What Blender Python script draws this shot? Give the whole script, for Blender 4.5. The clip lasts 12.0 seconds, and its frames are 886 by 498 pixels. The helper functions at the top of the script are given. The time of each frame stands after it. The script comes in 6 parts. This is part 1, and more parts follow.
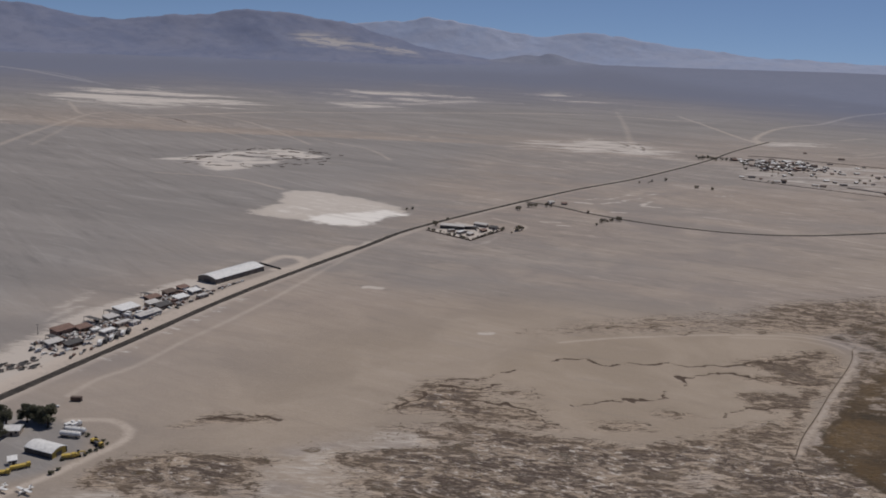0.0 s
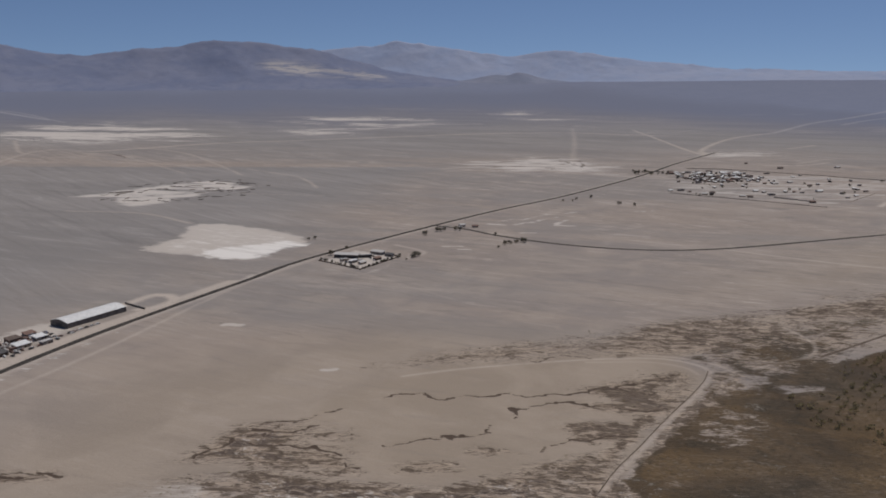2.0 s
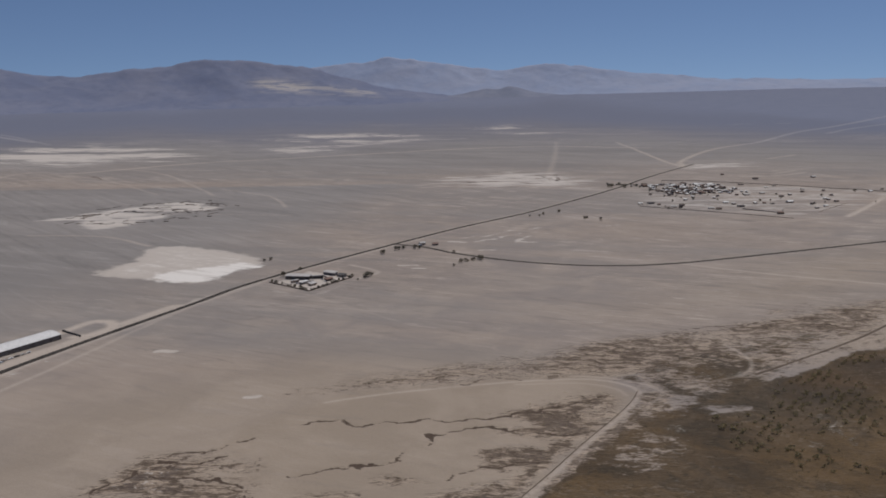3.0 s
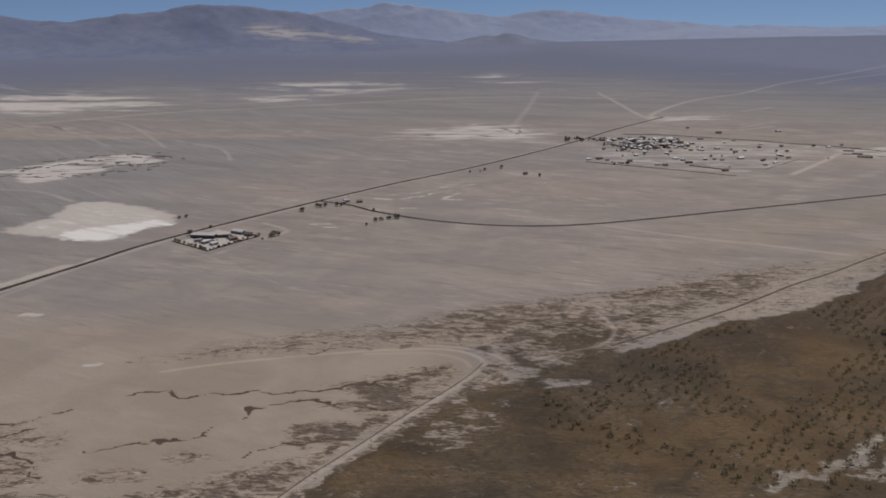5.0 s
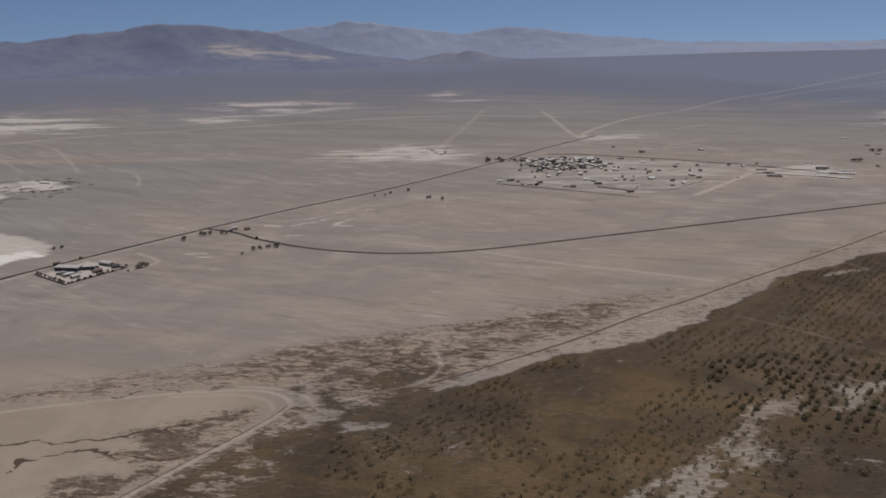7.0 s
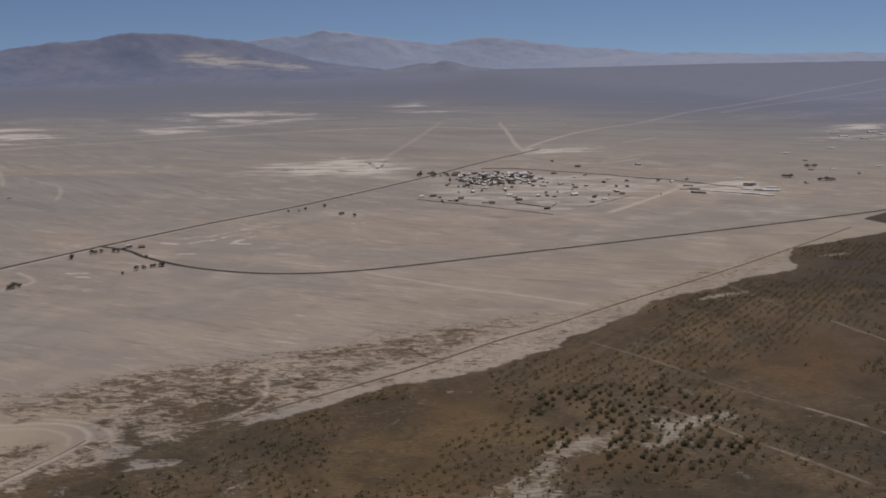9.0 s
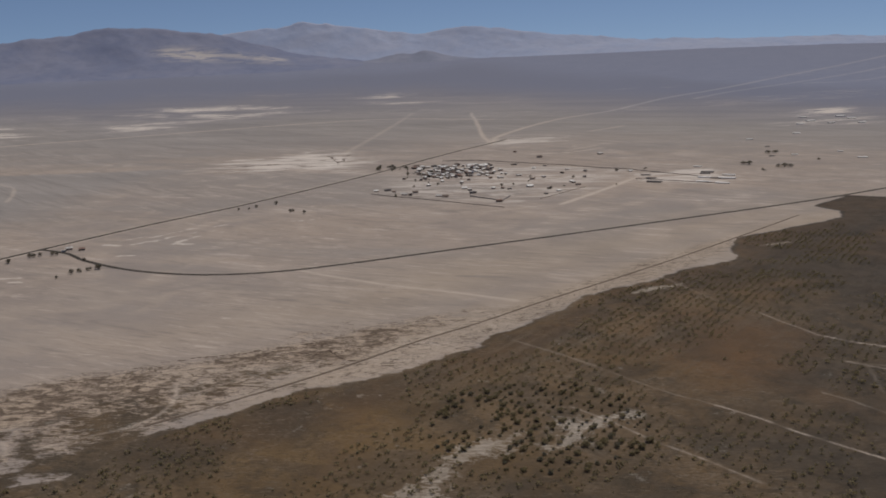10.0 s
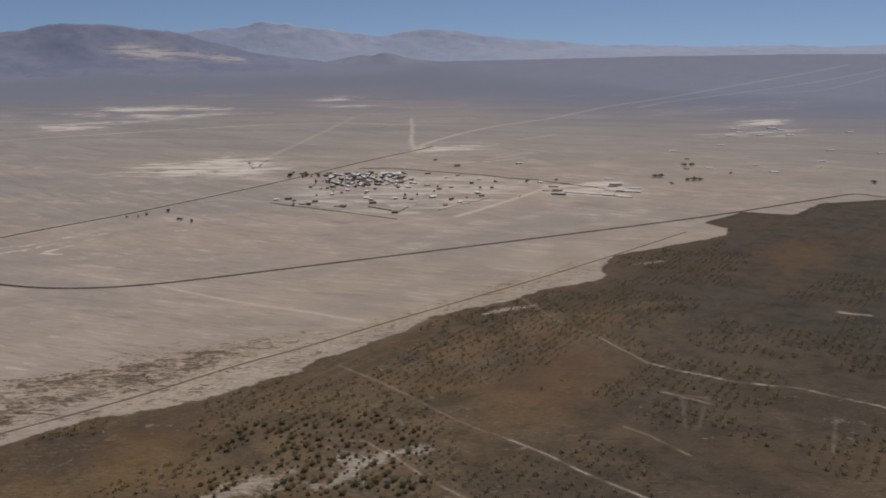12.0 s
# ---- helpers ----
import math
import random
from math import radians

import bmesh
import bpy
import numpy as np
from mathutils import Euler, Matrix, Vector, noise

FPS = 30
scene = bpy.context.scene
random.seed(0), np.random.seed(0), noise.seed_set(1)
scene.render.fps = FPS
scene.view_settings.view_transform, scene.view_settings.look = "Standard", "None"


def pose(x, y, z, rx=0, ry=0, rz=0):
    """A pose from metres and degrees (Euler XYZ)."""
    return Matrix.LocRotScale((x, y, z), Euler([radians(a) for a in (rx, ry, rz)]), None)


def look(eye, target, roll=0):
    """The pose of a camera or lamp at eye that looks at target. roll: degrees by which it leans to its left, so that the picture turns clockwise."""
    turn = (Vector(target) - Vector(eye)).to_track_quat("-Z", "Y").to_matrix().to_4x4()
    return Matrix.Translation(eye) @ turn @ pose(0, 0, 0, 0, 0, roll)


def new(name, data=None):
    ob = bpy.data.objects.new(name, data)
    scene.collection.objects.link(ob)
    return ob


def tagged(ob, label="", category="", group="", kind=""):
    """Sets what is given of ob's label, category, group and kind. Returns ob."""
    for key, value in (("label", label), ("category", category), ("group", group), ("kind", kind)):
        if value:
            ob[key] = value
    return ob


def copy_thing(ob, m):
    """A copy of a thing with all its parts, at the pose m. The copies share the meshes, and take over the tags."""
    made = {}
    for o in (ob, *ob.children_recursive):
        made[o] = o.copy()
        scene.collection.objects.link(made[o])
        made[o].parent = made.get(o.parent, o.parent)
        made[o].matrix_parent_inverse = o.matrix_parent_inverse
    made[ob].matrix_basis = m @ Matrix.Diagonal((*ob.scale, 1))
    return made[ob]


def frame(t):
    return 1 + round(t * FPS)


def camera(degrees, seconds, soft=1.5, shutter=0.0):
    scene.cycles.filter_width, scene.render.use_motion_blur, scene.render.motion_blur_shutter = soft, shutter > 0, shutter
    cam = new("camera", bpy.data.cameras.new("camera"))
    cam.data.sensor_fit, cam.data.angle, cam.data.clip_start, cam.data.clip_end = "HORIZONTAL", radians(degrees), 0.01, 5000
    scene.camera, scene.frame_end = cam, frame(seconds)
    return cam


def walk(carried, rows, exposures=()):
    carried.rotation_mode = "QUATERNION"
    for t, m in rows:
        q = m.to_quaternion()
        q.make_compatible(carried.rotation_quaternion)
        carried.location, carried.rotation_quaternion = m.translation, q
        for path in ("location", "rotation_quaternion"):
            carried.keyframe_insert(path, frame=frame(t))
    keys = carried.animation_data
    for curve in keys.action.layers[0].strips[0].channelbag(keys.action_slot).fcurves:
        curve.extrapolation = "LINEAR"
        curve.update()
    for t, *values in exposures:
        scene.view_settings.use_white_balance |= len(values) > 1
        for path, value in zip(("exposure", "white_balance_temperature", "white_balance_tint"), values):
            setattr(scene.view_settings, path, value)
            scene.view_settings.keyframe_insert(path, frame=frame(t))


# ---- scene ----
cam = camera(54.0, 12.0, soft=1.85)
PATH = [
    (0, 0.00, 0.00, 129.95, -0.000, -13.020, 2.243),
    (0.5, 17.50, 4.02, 130.28, -0.596, -12.594, -0.067),
    (1, 34.79, 8.03, 130.45, -0.521, -12.391, 0.079),
    (1.5, 52.06, 11.93, 131.13, -0.461, -12.414, -1.004),
    (2, 69.50, 15.48, 132.21, -0.584, -11.599, -0.054),
    (2.5, 86.63, 18.71, 133.32, -0.480, -10.714, -1.537),
    (3, 104.19, 21.64, 134.30, -0.553, -10.678, -1.082),
    (3.2, 111.28, 22.78, 134.68, -0.885, -11.035, -0.716),
    (4.8, 169.60, 32.58, 138.86, -0.259, -13.309, -0.843),
    (5, 177.05, 33.85, 139.29, 0.214, -14.118, -0.882),
    (5.5, 195.77, 37.09, 140.34, -0.334, -14.148, -0.321),
    (6, 213.99, 40.40, 141.42, -0.374, -13.283, -1.156),
    (6.5, 232.18, 43.52, 142.46, -0.736, -12.417, -1.149),
    (7, 250.46, 46.53, 143.75, -1.247, -13.116, -1.283),
    (7.2, 257.75, 47.72, 144.28, -1.199, -13.308, -0.175),
    (8.8, 317.68, 56.86, 147.15, -1.983, -12.833, -2.019),
    (9, 325.22, 58.00, 147.63, -1.897, -12.563, -1.007),
    (9.5, 344.02, 60.89, 148.88, -1.913, -13.144, -1.499),
    (10, 362.75, 63.76, 150.09, -2.488, -13.266, -2.035),
    (10.5, 381.40, 66.67, 151.35, -2.544, -13.744, -1.362),
    (11, 400.21, 69.57, 152.41, -3.324, -13.987, -1.057),
    (11.5, 419.40, 72.53, 153.59, -3.759, -13.545, -1.688),
    (12, 438.30, 75.40, 154.77, -4.340, -13.217, -0.868),
]
walk(cam, [(t, pose(x, y, z, 90 + pitch, 0, yaw) @ pose(0, 0, 0, 0, 0, roll)) for t, x, y, z, yaw, pitch, roll in PATH],
     exposures=[(0, -0.14, 6480, 10), (2.5, -0.17, 6400, 10), (6.0, -0.18, 6520, 10), (9.5, -0.15, 6800, 10), (10.5, -0.07, 6850, 10), (12, 0.03, 6850, 10)])

# ---- world and light ----
SUN_AZ, SUN_EL = 40.0, 66.0          # degrees to the right of +y, and above the horizon
world = bpy.data.worlds.new("desert_sky")
scene.world = world
world.use_nodes = True
wn = world.node_tree.nodes
sky = wn.new("ShaderNodeTexSky")
sky.sky_type, sky.sun_disc = "NISHITA", False
sky.sun_elevation, sky.sun_rotation = radians(SUN_EL), radians(SUN_AZ)
sky.altitude, sky.air_density, sky.dust_density, sky.ozone_density = 3500, 1.0, 0.3, 4.0
wn["Background"].inputs["Strength"].default_value = 0.072
toward = wn.new("ShaderNodeTexCoord")
lift = wn.new("ShaderNodeMapping")
lift.inputs["Location"].default_value = (0, 0, 0.10)             # samples the sky higher up, leaving out the white belt of the horizon
world.node_tree.links.new(toward.outputs["Generated"], lift.inputs[0])
world.node_tree.links.new(lift.outputs[0], sky.inputs["Vector"])
sky_tint = wn.new("ShaderNodeMix")
sky_tint.data_type, sky_tint.blend_type = "RGBA", "MULTIPLY"
sky_tint.inputs[0].default_value, sky_tint.inputs[7].default_value = 1.0, (1.05, 0.98, 0.98, 1.0)      # slight warm tint laid over the sky's colour
world.node_tree.links.new(sky.outputs[0], sky_tint.inputs[6])
world.node_tree.links.new(sky_tint.outputs[2], wn["Background"].inputs["Color"])

sun_data = bpy.data.lights.new("sun", "SUN")
sun_data.energy, sun_data.angle, sun_data.color = 2.75, radians(0.55), (1.0, 0.94, 0.865)
sun = new("sun", sun_data)
ce, se = math.cos(radians(SUN_EL)), math.sin(radians(SUN_EL))
sun_from = Vector((math.sin(radians(SUN_AZ)) * ce, math.cos(radians(SUN_AZ)) * ce, se))
sun.matrix_world = look(sun_from * 900 + Vector((228, 500, 0)), (228, 500, 0))

# ---- materials ----
def material(name, rough=0.9, metal=0.0, spec=0.3):
    m = bpy.data.materials.new(name)
    m.use_nodes = True
    b = m.node_tree.nodes["Principled BSDF"]
    b.inputs["Roughness"].default_value, b.inputs["Metallic"].default_value = rough, metal
    b.inputs["Specular IOR Level"].default_value = spec
    return m, m.node_tree.nodes, m.node_tree.links, b


class Net:
    """Builds a node tree in short lines."""

    def __init__(self, name, rough=0.9, metal=0.0, spec=0.3):
        self.m, self.n, self.l, self.b = material(name, rough, metal, spec)

    def put(self, socket, value):
        if isinstance(value, (int, float)):
            socket.default_value = value
        elif isinstance(value, tuple):
            socket.default_value = (*value, 1.0) if len(value) == 3 and socket.type == "RGBA" else value
        else:
            self.l.new(value, socket)

    def math(self, op, a, b=0.0, clamp=False):
        k = self.n.new("ShaderNodeMath")
        k.operation, k.use_clamp = op, clamp
        self.put(k.inputs[0], a), self.put(k.inputs[1], b)
        return k.outputs[0]

    def mix(self, f, a, b, how="MIX"):
        k = self.n.new("ShaderNodeMix")
        k.data_type, k.blend_type = "RGBA", how
        self.put(k.inputs[0], f), self.put(k.inputs[6], a), self.put(k.inputs[7], b)
        return k.outputs[2]

    def ramp(self, v, lo, hi, a=0.0, b=1.0):
        k = self.n.new("ShaderNodeMapRange")
        k.interpolation_type = "SMOOTHSTEP"
        for s, x in zip(k.inputs, (v, lo, hi, a, b)):
            self.put(s, x)
        return k.outputs[0]

    def coords(self, turn=0.0, scale=(1, 1, 1), obj=False):
        if obj:
            src = self.n.new("ShaderNodeTexCoord").outputs["Object"]
        else:
            src = self.n.new("ShaderNodeNewGeometry").outputs["Position"]
        spin = self.n.new("ShaderNodeMapping")
        spin.inputs["Rotation"].default_value = (0, 0, radians(turn))
        self.l.new(src, spin.inputs[0])
        k = self.n.new("ShaderNodeMapping")
        k.inputs["Scale"].default_value = scale
        self.l.new(spin.outputs[0], k.inputs[0])
        return k.outputs[0]

    def noise(self, where, scale, detail=4.0, rough=0.55, warp=0.0):
        k = self.n.new("ShaderNodeTexNoise")
        self.l.new(where, k.inputs["Vector"])
        k.inputs["Scale"].default_value, k.inputs["Detail"].default_value = scale, detail
        k.inputs["Roughness"].default_value, k.inputs["Distortion"].default_value = rough, warp
        return k.outputs["Fac"]

    def attr(self, name):
        k = self.n.new("ShaderNodeAttribute")
        k.attribute_name = name
        s = self.n.new("ShaderNodeSeparateColor")
        self.l.new(k.outputs["Color"], s.inputs[0])
        return [*s.outputs, k.outputs["Alpha"]]

    def random(self):
        return self.n.new("ShaderNodeObjectInfo").outputs["Random"]

    def island(self):
        return self.n.new("ShaderNodeNewGeometry").outputs["Random Per Island"]

    def bump(self, height, strength=0.4, distance=0.1):
        k = self.n.new("ShaderNodeBump")
        k.inputs["Strength"].default_value, k.inputs["Distance"].default_value = strength, distance
        self.l.new(height, k.inputs["Height"])
        self.l.new(k.outputs[0], self.b.inputs["Normal"])

    def done(self, colour):
        self.put(self.b.inputs["Base Color"], colour)
        return self.m


def ground_material():
    g = Net("desert_ground", rough=0.95, spec=0.15)
    scrub, mottle, pale, track = g.attr("cover")
    ochre, white, gravel_haze, gully = g.attr("soil")
    plain = g.coords()
    broad = g.noise(plain, 1 / 230, 3)
    mid = g.noise(plain, 1 / 48, 5, 0.6, 0.6)
    patch = g.noise(plain, 1 / 12, 5, 0.62, 0.7)
    wide = g.noise(g.coords(22, (1 / 420, 1 / 75, 1)), 1.0, 7, 0.66, 0.7)      # broad washes of sand along the slope
    streak = g.noise(g.coords(29, (1 / 75, 1 / 7.0, 1)), 1.0, 6, 0.62, 1.2)
    dash = g.noise(g.coords(4, (1 / 8.5, 1 / 2.1, 1)), 1.0, 5, 0.62, 1.1)
    fleck = g.noise(g.coords(10, (1 / 2.6, 1 / 1.15, 1)), 1.0, 4, 0.65, 0.8)
    rows = g.noise(g.coords(-48, (1 / 60, 1 / 5.2, 1)), 1.0, 4, 0.6, 0.3)       # old planting rows in the scrub
    grain = g.noise(plain, 0.9, 5, 0.7)
    where = g.n.new("ShaderNodeSeparateXYZ")
    g.l.new(plain, where.inputs[0])
    # bare sand: grey to warm patches, grey washes, clusters of pale streaks
    sand = g.mix(g.ramp(mid, 0.36, 0.64), (0.288, 0.250, 0.226), (0.364, 0.308, 0.262))
    sand = g.mix(g.ramp(broad, 0.40, 0.60, 0.0, 0.6), sand, (0.338, 0.283, 0.242))
    vast = g.noise(g.coords(15, (1 / 520, 1 / 190, 1)), 1.0, 5, 0.6, 0.8)
    sand = g.mix(g.ramp(vast, 0.52, 0.38, 0.0, 0.65), sand, (0.268, 0.245, 0.228))
    sand = g.mix(g.ramp(vast, 0.50, 0.64, 0.0, 0.5), sand, (0.395, 0.318, 0.258))
    sand = g.mix(g.ramp(wide, 0.34, 0.48, 0.42, 0.0), sand, (0.250, 0.218, 0.200))
    sand = g.mix(g.ramp(wide, 0.53, 0.70, 0.0, 0.42), sand, (0.428, 0.370, 0.325))
    sand = g.mix(g.ramp(streak, 0.34, 0.48, 0.16, 0.0), sand, (0.235, 0.195, 0.172))
    warmed = g.math("MULTIPLY", g.ramp(ochre, 0.0, 0.8, 0.0, 0.8), g.ramp(scrub, 0.5, 0.1))
    sand = g.mix(warmed, sand, g.mix(g.ramp(mid, 0.38, 0.62), (0.342, 0.274, 0.205), (0.390, 0.316, 0.243)))
    cluster = g.math("MULTIPLY", g.ramp(streak, 0.52, 0.60), g.ramp(g.math("ADD", mid, g.math("MULTIPLY", wide, 0.5)), 0.75, 0.90))
    sand = g.mix(g.math("MULTIPLY", cluster, g.ramp(where.outputs["Y"], 480.0, 800.0, 0.10, 0.55)), sand, (0.56, 0.48, 0.43))
    sand = g.mix(g.ramp(patch, 0.56, 0.74, 0.0, 0.22), sand, (0.43, 0.35, 0.29))
    smudge = g.noise(g.coords(24, (1 / 62, 1 / 13, 1)), 1.0, 6, 0.66, 1.4)
    thread = g.noise(g.coords(29, (1 / 46, 1 / 2.6, 1)), 1.0, 5, 0.62, 1.8)       # thin flow lines down the slope
    wash = g.noise(g.coords(24, (1 / 24, 1 / 1.7, 1)), 1.0, 4, 0.6, 1.4)
    lines = g.math("MULTIPLY", g.ramp(where.outputs["Y"], 380.0, 500.0, 0.12, 1.0), g.ramp(broad, 0.40, 0.56, 0.25, 1.0))
    sand = g.mix(g.math("MULTIPLY", g.ramp(thread, 0.36, 0.47, 0.66, 0.0), lines), sand, (0.215, 0.182, 0.160))
    sand = g.mix(g.math("MULTIPLY", g.math("MULTIPLY", g.ramp(wash, 0.53, 0.63, 0.0, 0.75), g.ramp(smudge, 0.49, 0.58)), lines), sand, (0.510, 0.438, 0.380))
    silt = g.noise(g.coords(8, (1 / 95, 1 / 20, 1)), 1.0, 7, 0.72, 1.0)
    sand = g.mix(g.math("MULTIPLY", g.ramp(smudge, 0.45, 0.33, 0.0, 0.6), g.ramp(where.outputs["Y"], 380.0, 480.0, 0.3, 1.0)), sand, (0.228, 0.200, 0.180))
    drain = g.noise(g.coords(50, (1 / 300, 1 / 24, 1)), 1.0, 7, 0.66, 2.4)           # drainage lines of the far plain
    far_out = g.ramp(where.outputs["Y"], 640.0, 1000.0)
    far_out_lines = g.math("MULTIPLY", far_out, g.ramp(wide, 0.40, 0.58, 0.3, 1.0))
    sand = g.mix(g.math("MULTIPLY", g.ramp(drain, 0.36, 0.50, 0.5, 0.0), far_out_lines), sand, (0.212, 0.186, 0.170))
    sand = g.mix(g.math("MULTIPLY", g.ramp(drain, 0.54, 0.66, 0.0, 0.45), far_out_lines), sand, (0.43, 0.385, 0.350))
    # grey gravelly plain; far out the blue-grey of hazy air is put into its colour
    grey = g.mix(g.ramp(wide, 0.38, 0.64), (0.242, 0.224, 0.212), (0.290, 0.266, 0.250))
    grey = g.mix(g.ramp(streak, 0.54, 0.66, 0.0, 0.4), grey, (0.37, 0.345, 0.325))
    grey = g.mix(g.math("MULTIPLY", g.ramp(drain, 0.35, 0.50, 0.55, 0.0), g.ramp(silt, 0.40, 0.56, 0.35, 1.0)), grey, (0.182, 0.170, 0.162))
    grey = g.mix(g.math("MULTIPLY", g.ramp(drain, 0.53, 0.68, 0.0, 0.5), g.ramp(wide, 0.42, 0.56, 0.2, 1.0)), grey, (0.375, 0.350, 0.328))
    sand = g.mix(g.ramp(gravel_haze, 0.0, 1.0), sand, grey)
    # hazy distance painted over the far ground, bluer step by step
    hazed_plain = g.mix(g.ramp(wide, 0.36, 0.68), (0.186, 0.187, 0.220), (0.222, 0.216, 0.240))
    sand = g.mix(g.ramp(gravel_haze, 0.85, 2.0), sand, hazed_plain)
    sand = g.mix(g.ramp(gravel_haze, 1.7, 2.4), sand, (0.172, 0.186, 0.245))
    sand = g.mix(g.ramp(gravel_haze, 2.5, 3.0), sand, g.mix(g.ramp(silt, 0.4, 0.62), (0.180, 0.200, 0.272), (0.212, 0.230, 0.300)))
    # disturbed pale ground
    ragged = g.math("ADD", g.math("MULTIPLY", dash, 0.5), g.math("MULTIPLY", wide, 0.5))
    ragged = g.math("ADD", g.math("MULTIPLY", ragged, g.math("SUBTRACT", 1.0, far_out)), g.math("MULTIPLY", g.math("ADD", g.math("MULTIPLY", g.math("SUBTRACT", silt, 0.5), 1.5), 0.5), far_out))
    paled = g.math("MULTIPLY", g.ramp(pale, 0.02, 0.5), g.ramp(g.math("ADD", ragged, g.math("MULTIPLY", pale, 0.32)), 0.56, 0.74))
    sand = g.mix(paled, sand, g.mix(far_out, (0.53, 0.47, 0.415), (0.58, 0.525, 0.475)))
    chalk = g.ramp(g.math("ADD", white, g.math("MULTIPLY", g.math("SUBTRACT", g.math("ADD", g.math("MULTIPLY", dash, 0.4), g.math("ADD", g.math("MULTIPLY", streak, 0.35), g.math("MULTIPLY", patch, 0.25))), 0.5), 2.2)), 0.40, 0.85)
    sand = g.mix(g.math("MULTIPLY", chalk, g.ramp(streak, 0.36, 0.5, 0.55, 1.0)), sand, (0.80, 0.755, 0.70))
    # broken dark crust where the scrub thins out
    lump = g.noise(g.coords(8, (1 / 13, 1 / 6.0, 1)), 1.0, 6, 0.68, 1.4)
    both = g.math("ADD", g.math("ADD", g.math("MULTIPLY", dash, 0.30), g.math("MULTIPLY", fleck, 0.18)), g.math("ADD", g.math("MULTIPLY", patch, 0.14), g.math("MULTIPLY", lump, 0.48)))
    rill_a = g.noise(g.coords(-6, (1 / 17, 1 / 3.0, 1)), 1.0, 4, 0.55, 1.6)
    rill = g.math("ABSOLUTE", g.math("SUBTRACT", rill_a, 0.5))
    heavy = g.ramp(mottle, 0.72, 1.08, 0.0, 0.9)
    crust = g.ramp(g.math("ADD", both, g.math("MULTIPLY", mottle, 0.155)), 0.640, 0.680)
    crust = g.math("MULTIPLY", crust, g.ramp(mottle, 0.04, 0.22))
    crust = g.math("MULTIPLY", crust, g.math("SUBTRACT", 1.0, g.math("MULTIPLY", heavy, 0.75)))
    rilled = g.math("MULTIPLY", g.ramp(rill, 0.035, 0.008), g.math("MULTIPLY", g.ramp(mottle, 0.08, 0.4), g.ramp(fleck, 0.36, 0.5)))
    crust = g.math("MAXIMUM", crust, g.math("MULTIPLY", rilled, 0.85))
    bank = g.math("MULTIPLY", g.ramp(g.math("ABSOLUTE", g.math("SUBTRACT", rill, 0.075)), 0.04, 0.01), g.ramp(mottle, 0.12, 0.5, 0.0, 0.85))
    light = g.math("MULTIPLY", g.ramp(both, 0.53, 0.47), g.ramp(mottle, 0.15, 0.7, 0.0, 0.55))
    sand = g.mix(g.ramp(mottle, 0.28, 0.85, 0.0, 0.68), sand, g.mix(g.ramp(lump, 0.36, 0.60), (0.315, 0.238, 0.170), (0.185, 0.136, 0.098)))
    sand = g.mix(light, sand, (0.47, 0.375, 0.29))
    sand = g.mix(g.math("MULTIPLY", bank, g.ramp(dash, 0.42, 0.56)), sand, (0.50, 0.405, 0.315))
    dark = g.mix(g.ramp(fleck, 0.45, 0.62), (0.135, 0.100, 0.073), (0.075, 0.055, 0.040))
    sand = g.mix(g.math("MULTIPLY", crust, 0.92), sand, dark)
    blot = g.math("ADD", g.math("MULTIPLY", lump, 0.72), g.math("MULTIPLY", fleck, 0.28))
    sand = g.mix(g.math("MULTIPLY", g.ramp(blot, 0.475, 0.53), heavy), sand, g.mix(g.ramp(fleck, 0.42, 0.6), (0.128, 0.098, 0.080), (0.070, 0.052, 0.042)))
    crumb = g.noise(g.coords(16, (1 / 3.4, 1 / 1.7, 1)), 1.0, 4, 0.6, 1.0)
    sand = g.mix(g.math("MULTIPLY", g.ramp(crumb, 0.56, 0.62), g.math("MULTIPLY", heavy, g.ramp(lump, 0.60, 0.45))), sand, (0.60, 0.535, 0.475))
    # scrub soil
    soil = g.mix(g.ramp(mid, 0.38, 0.62), (0.076, 0.054, 0.034), (0.140, 0.096, 0.056))
    soil = g.mix(g.math("MULTIPLY", g.math("MULTIPLY", ochre, g.ramp(scrub, 0.75, 0.95)), g.ramp(mid, 0.3, 0.6, 0.55, 0.95)), soil, g.mix(g.ramp(where.outputs["X"], 400.0, 520.0), (0.168, 0.112, 0.044), (0.165, 0.090, 0.042)))
    soil = g.mix(g.ramp(gravel_haze, 0.0, 1.0, 0.0, 0.75), soil, (0.050, 0.039, 0.031))
    field = g.noise(g.coords(40, (1 / 120, 1 / 55, 1)), 1.0, 5, 0.62, 1.0)
    soil = g.mix(g.ramp(field, 0.52, 0.38, 0.0, 0.5), soil, (0.062, 0.053, 0.043))
    soil = g.mix(g.math("MULTIPLY", g.ramp(field, 0.54, 0.66, 0.0, 0.55), g.ramp(scrub, 0.75, 0.95)), soil, (0.150, 0.096, 0.047))
    soil = g.mix(g.ramp(patch, 0.50, 0.66, 0.0, 0.6), soil, (0.050, 0.041, 0.029))
    soil = g.mix(g.ramp(patch, 0.46, 0.32, 0.0, 0.45), soil, (0.128, 0.096, 0.066))
    furrow = g.math("MULTIPLY", g.ramp(rows, 0.50, 0.60), g.math("MULTIPLY", g.ramp(broad, 0.36, 0.52), g.ramp(where.outputs["Y"], 390.0, 480.0, 0.12, 1.0)))
    soil = g.mix(g.math("MULTIPLY", furrow, 0.5), soil, (0.145, 0.117, 0.085))
    soil = g.mix(g.ramp(dash, 0.575, 0.66, 0.0, 0.5), soil, (0.165, 0.129, 0.092))
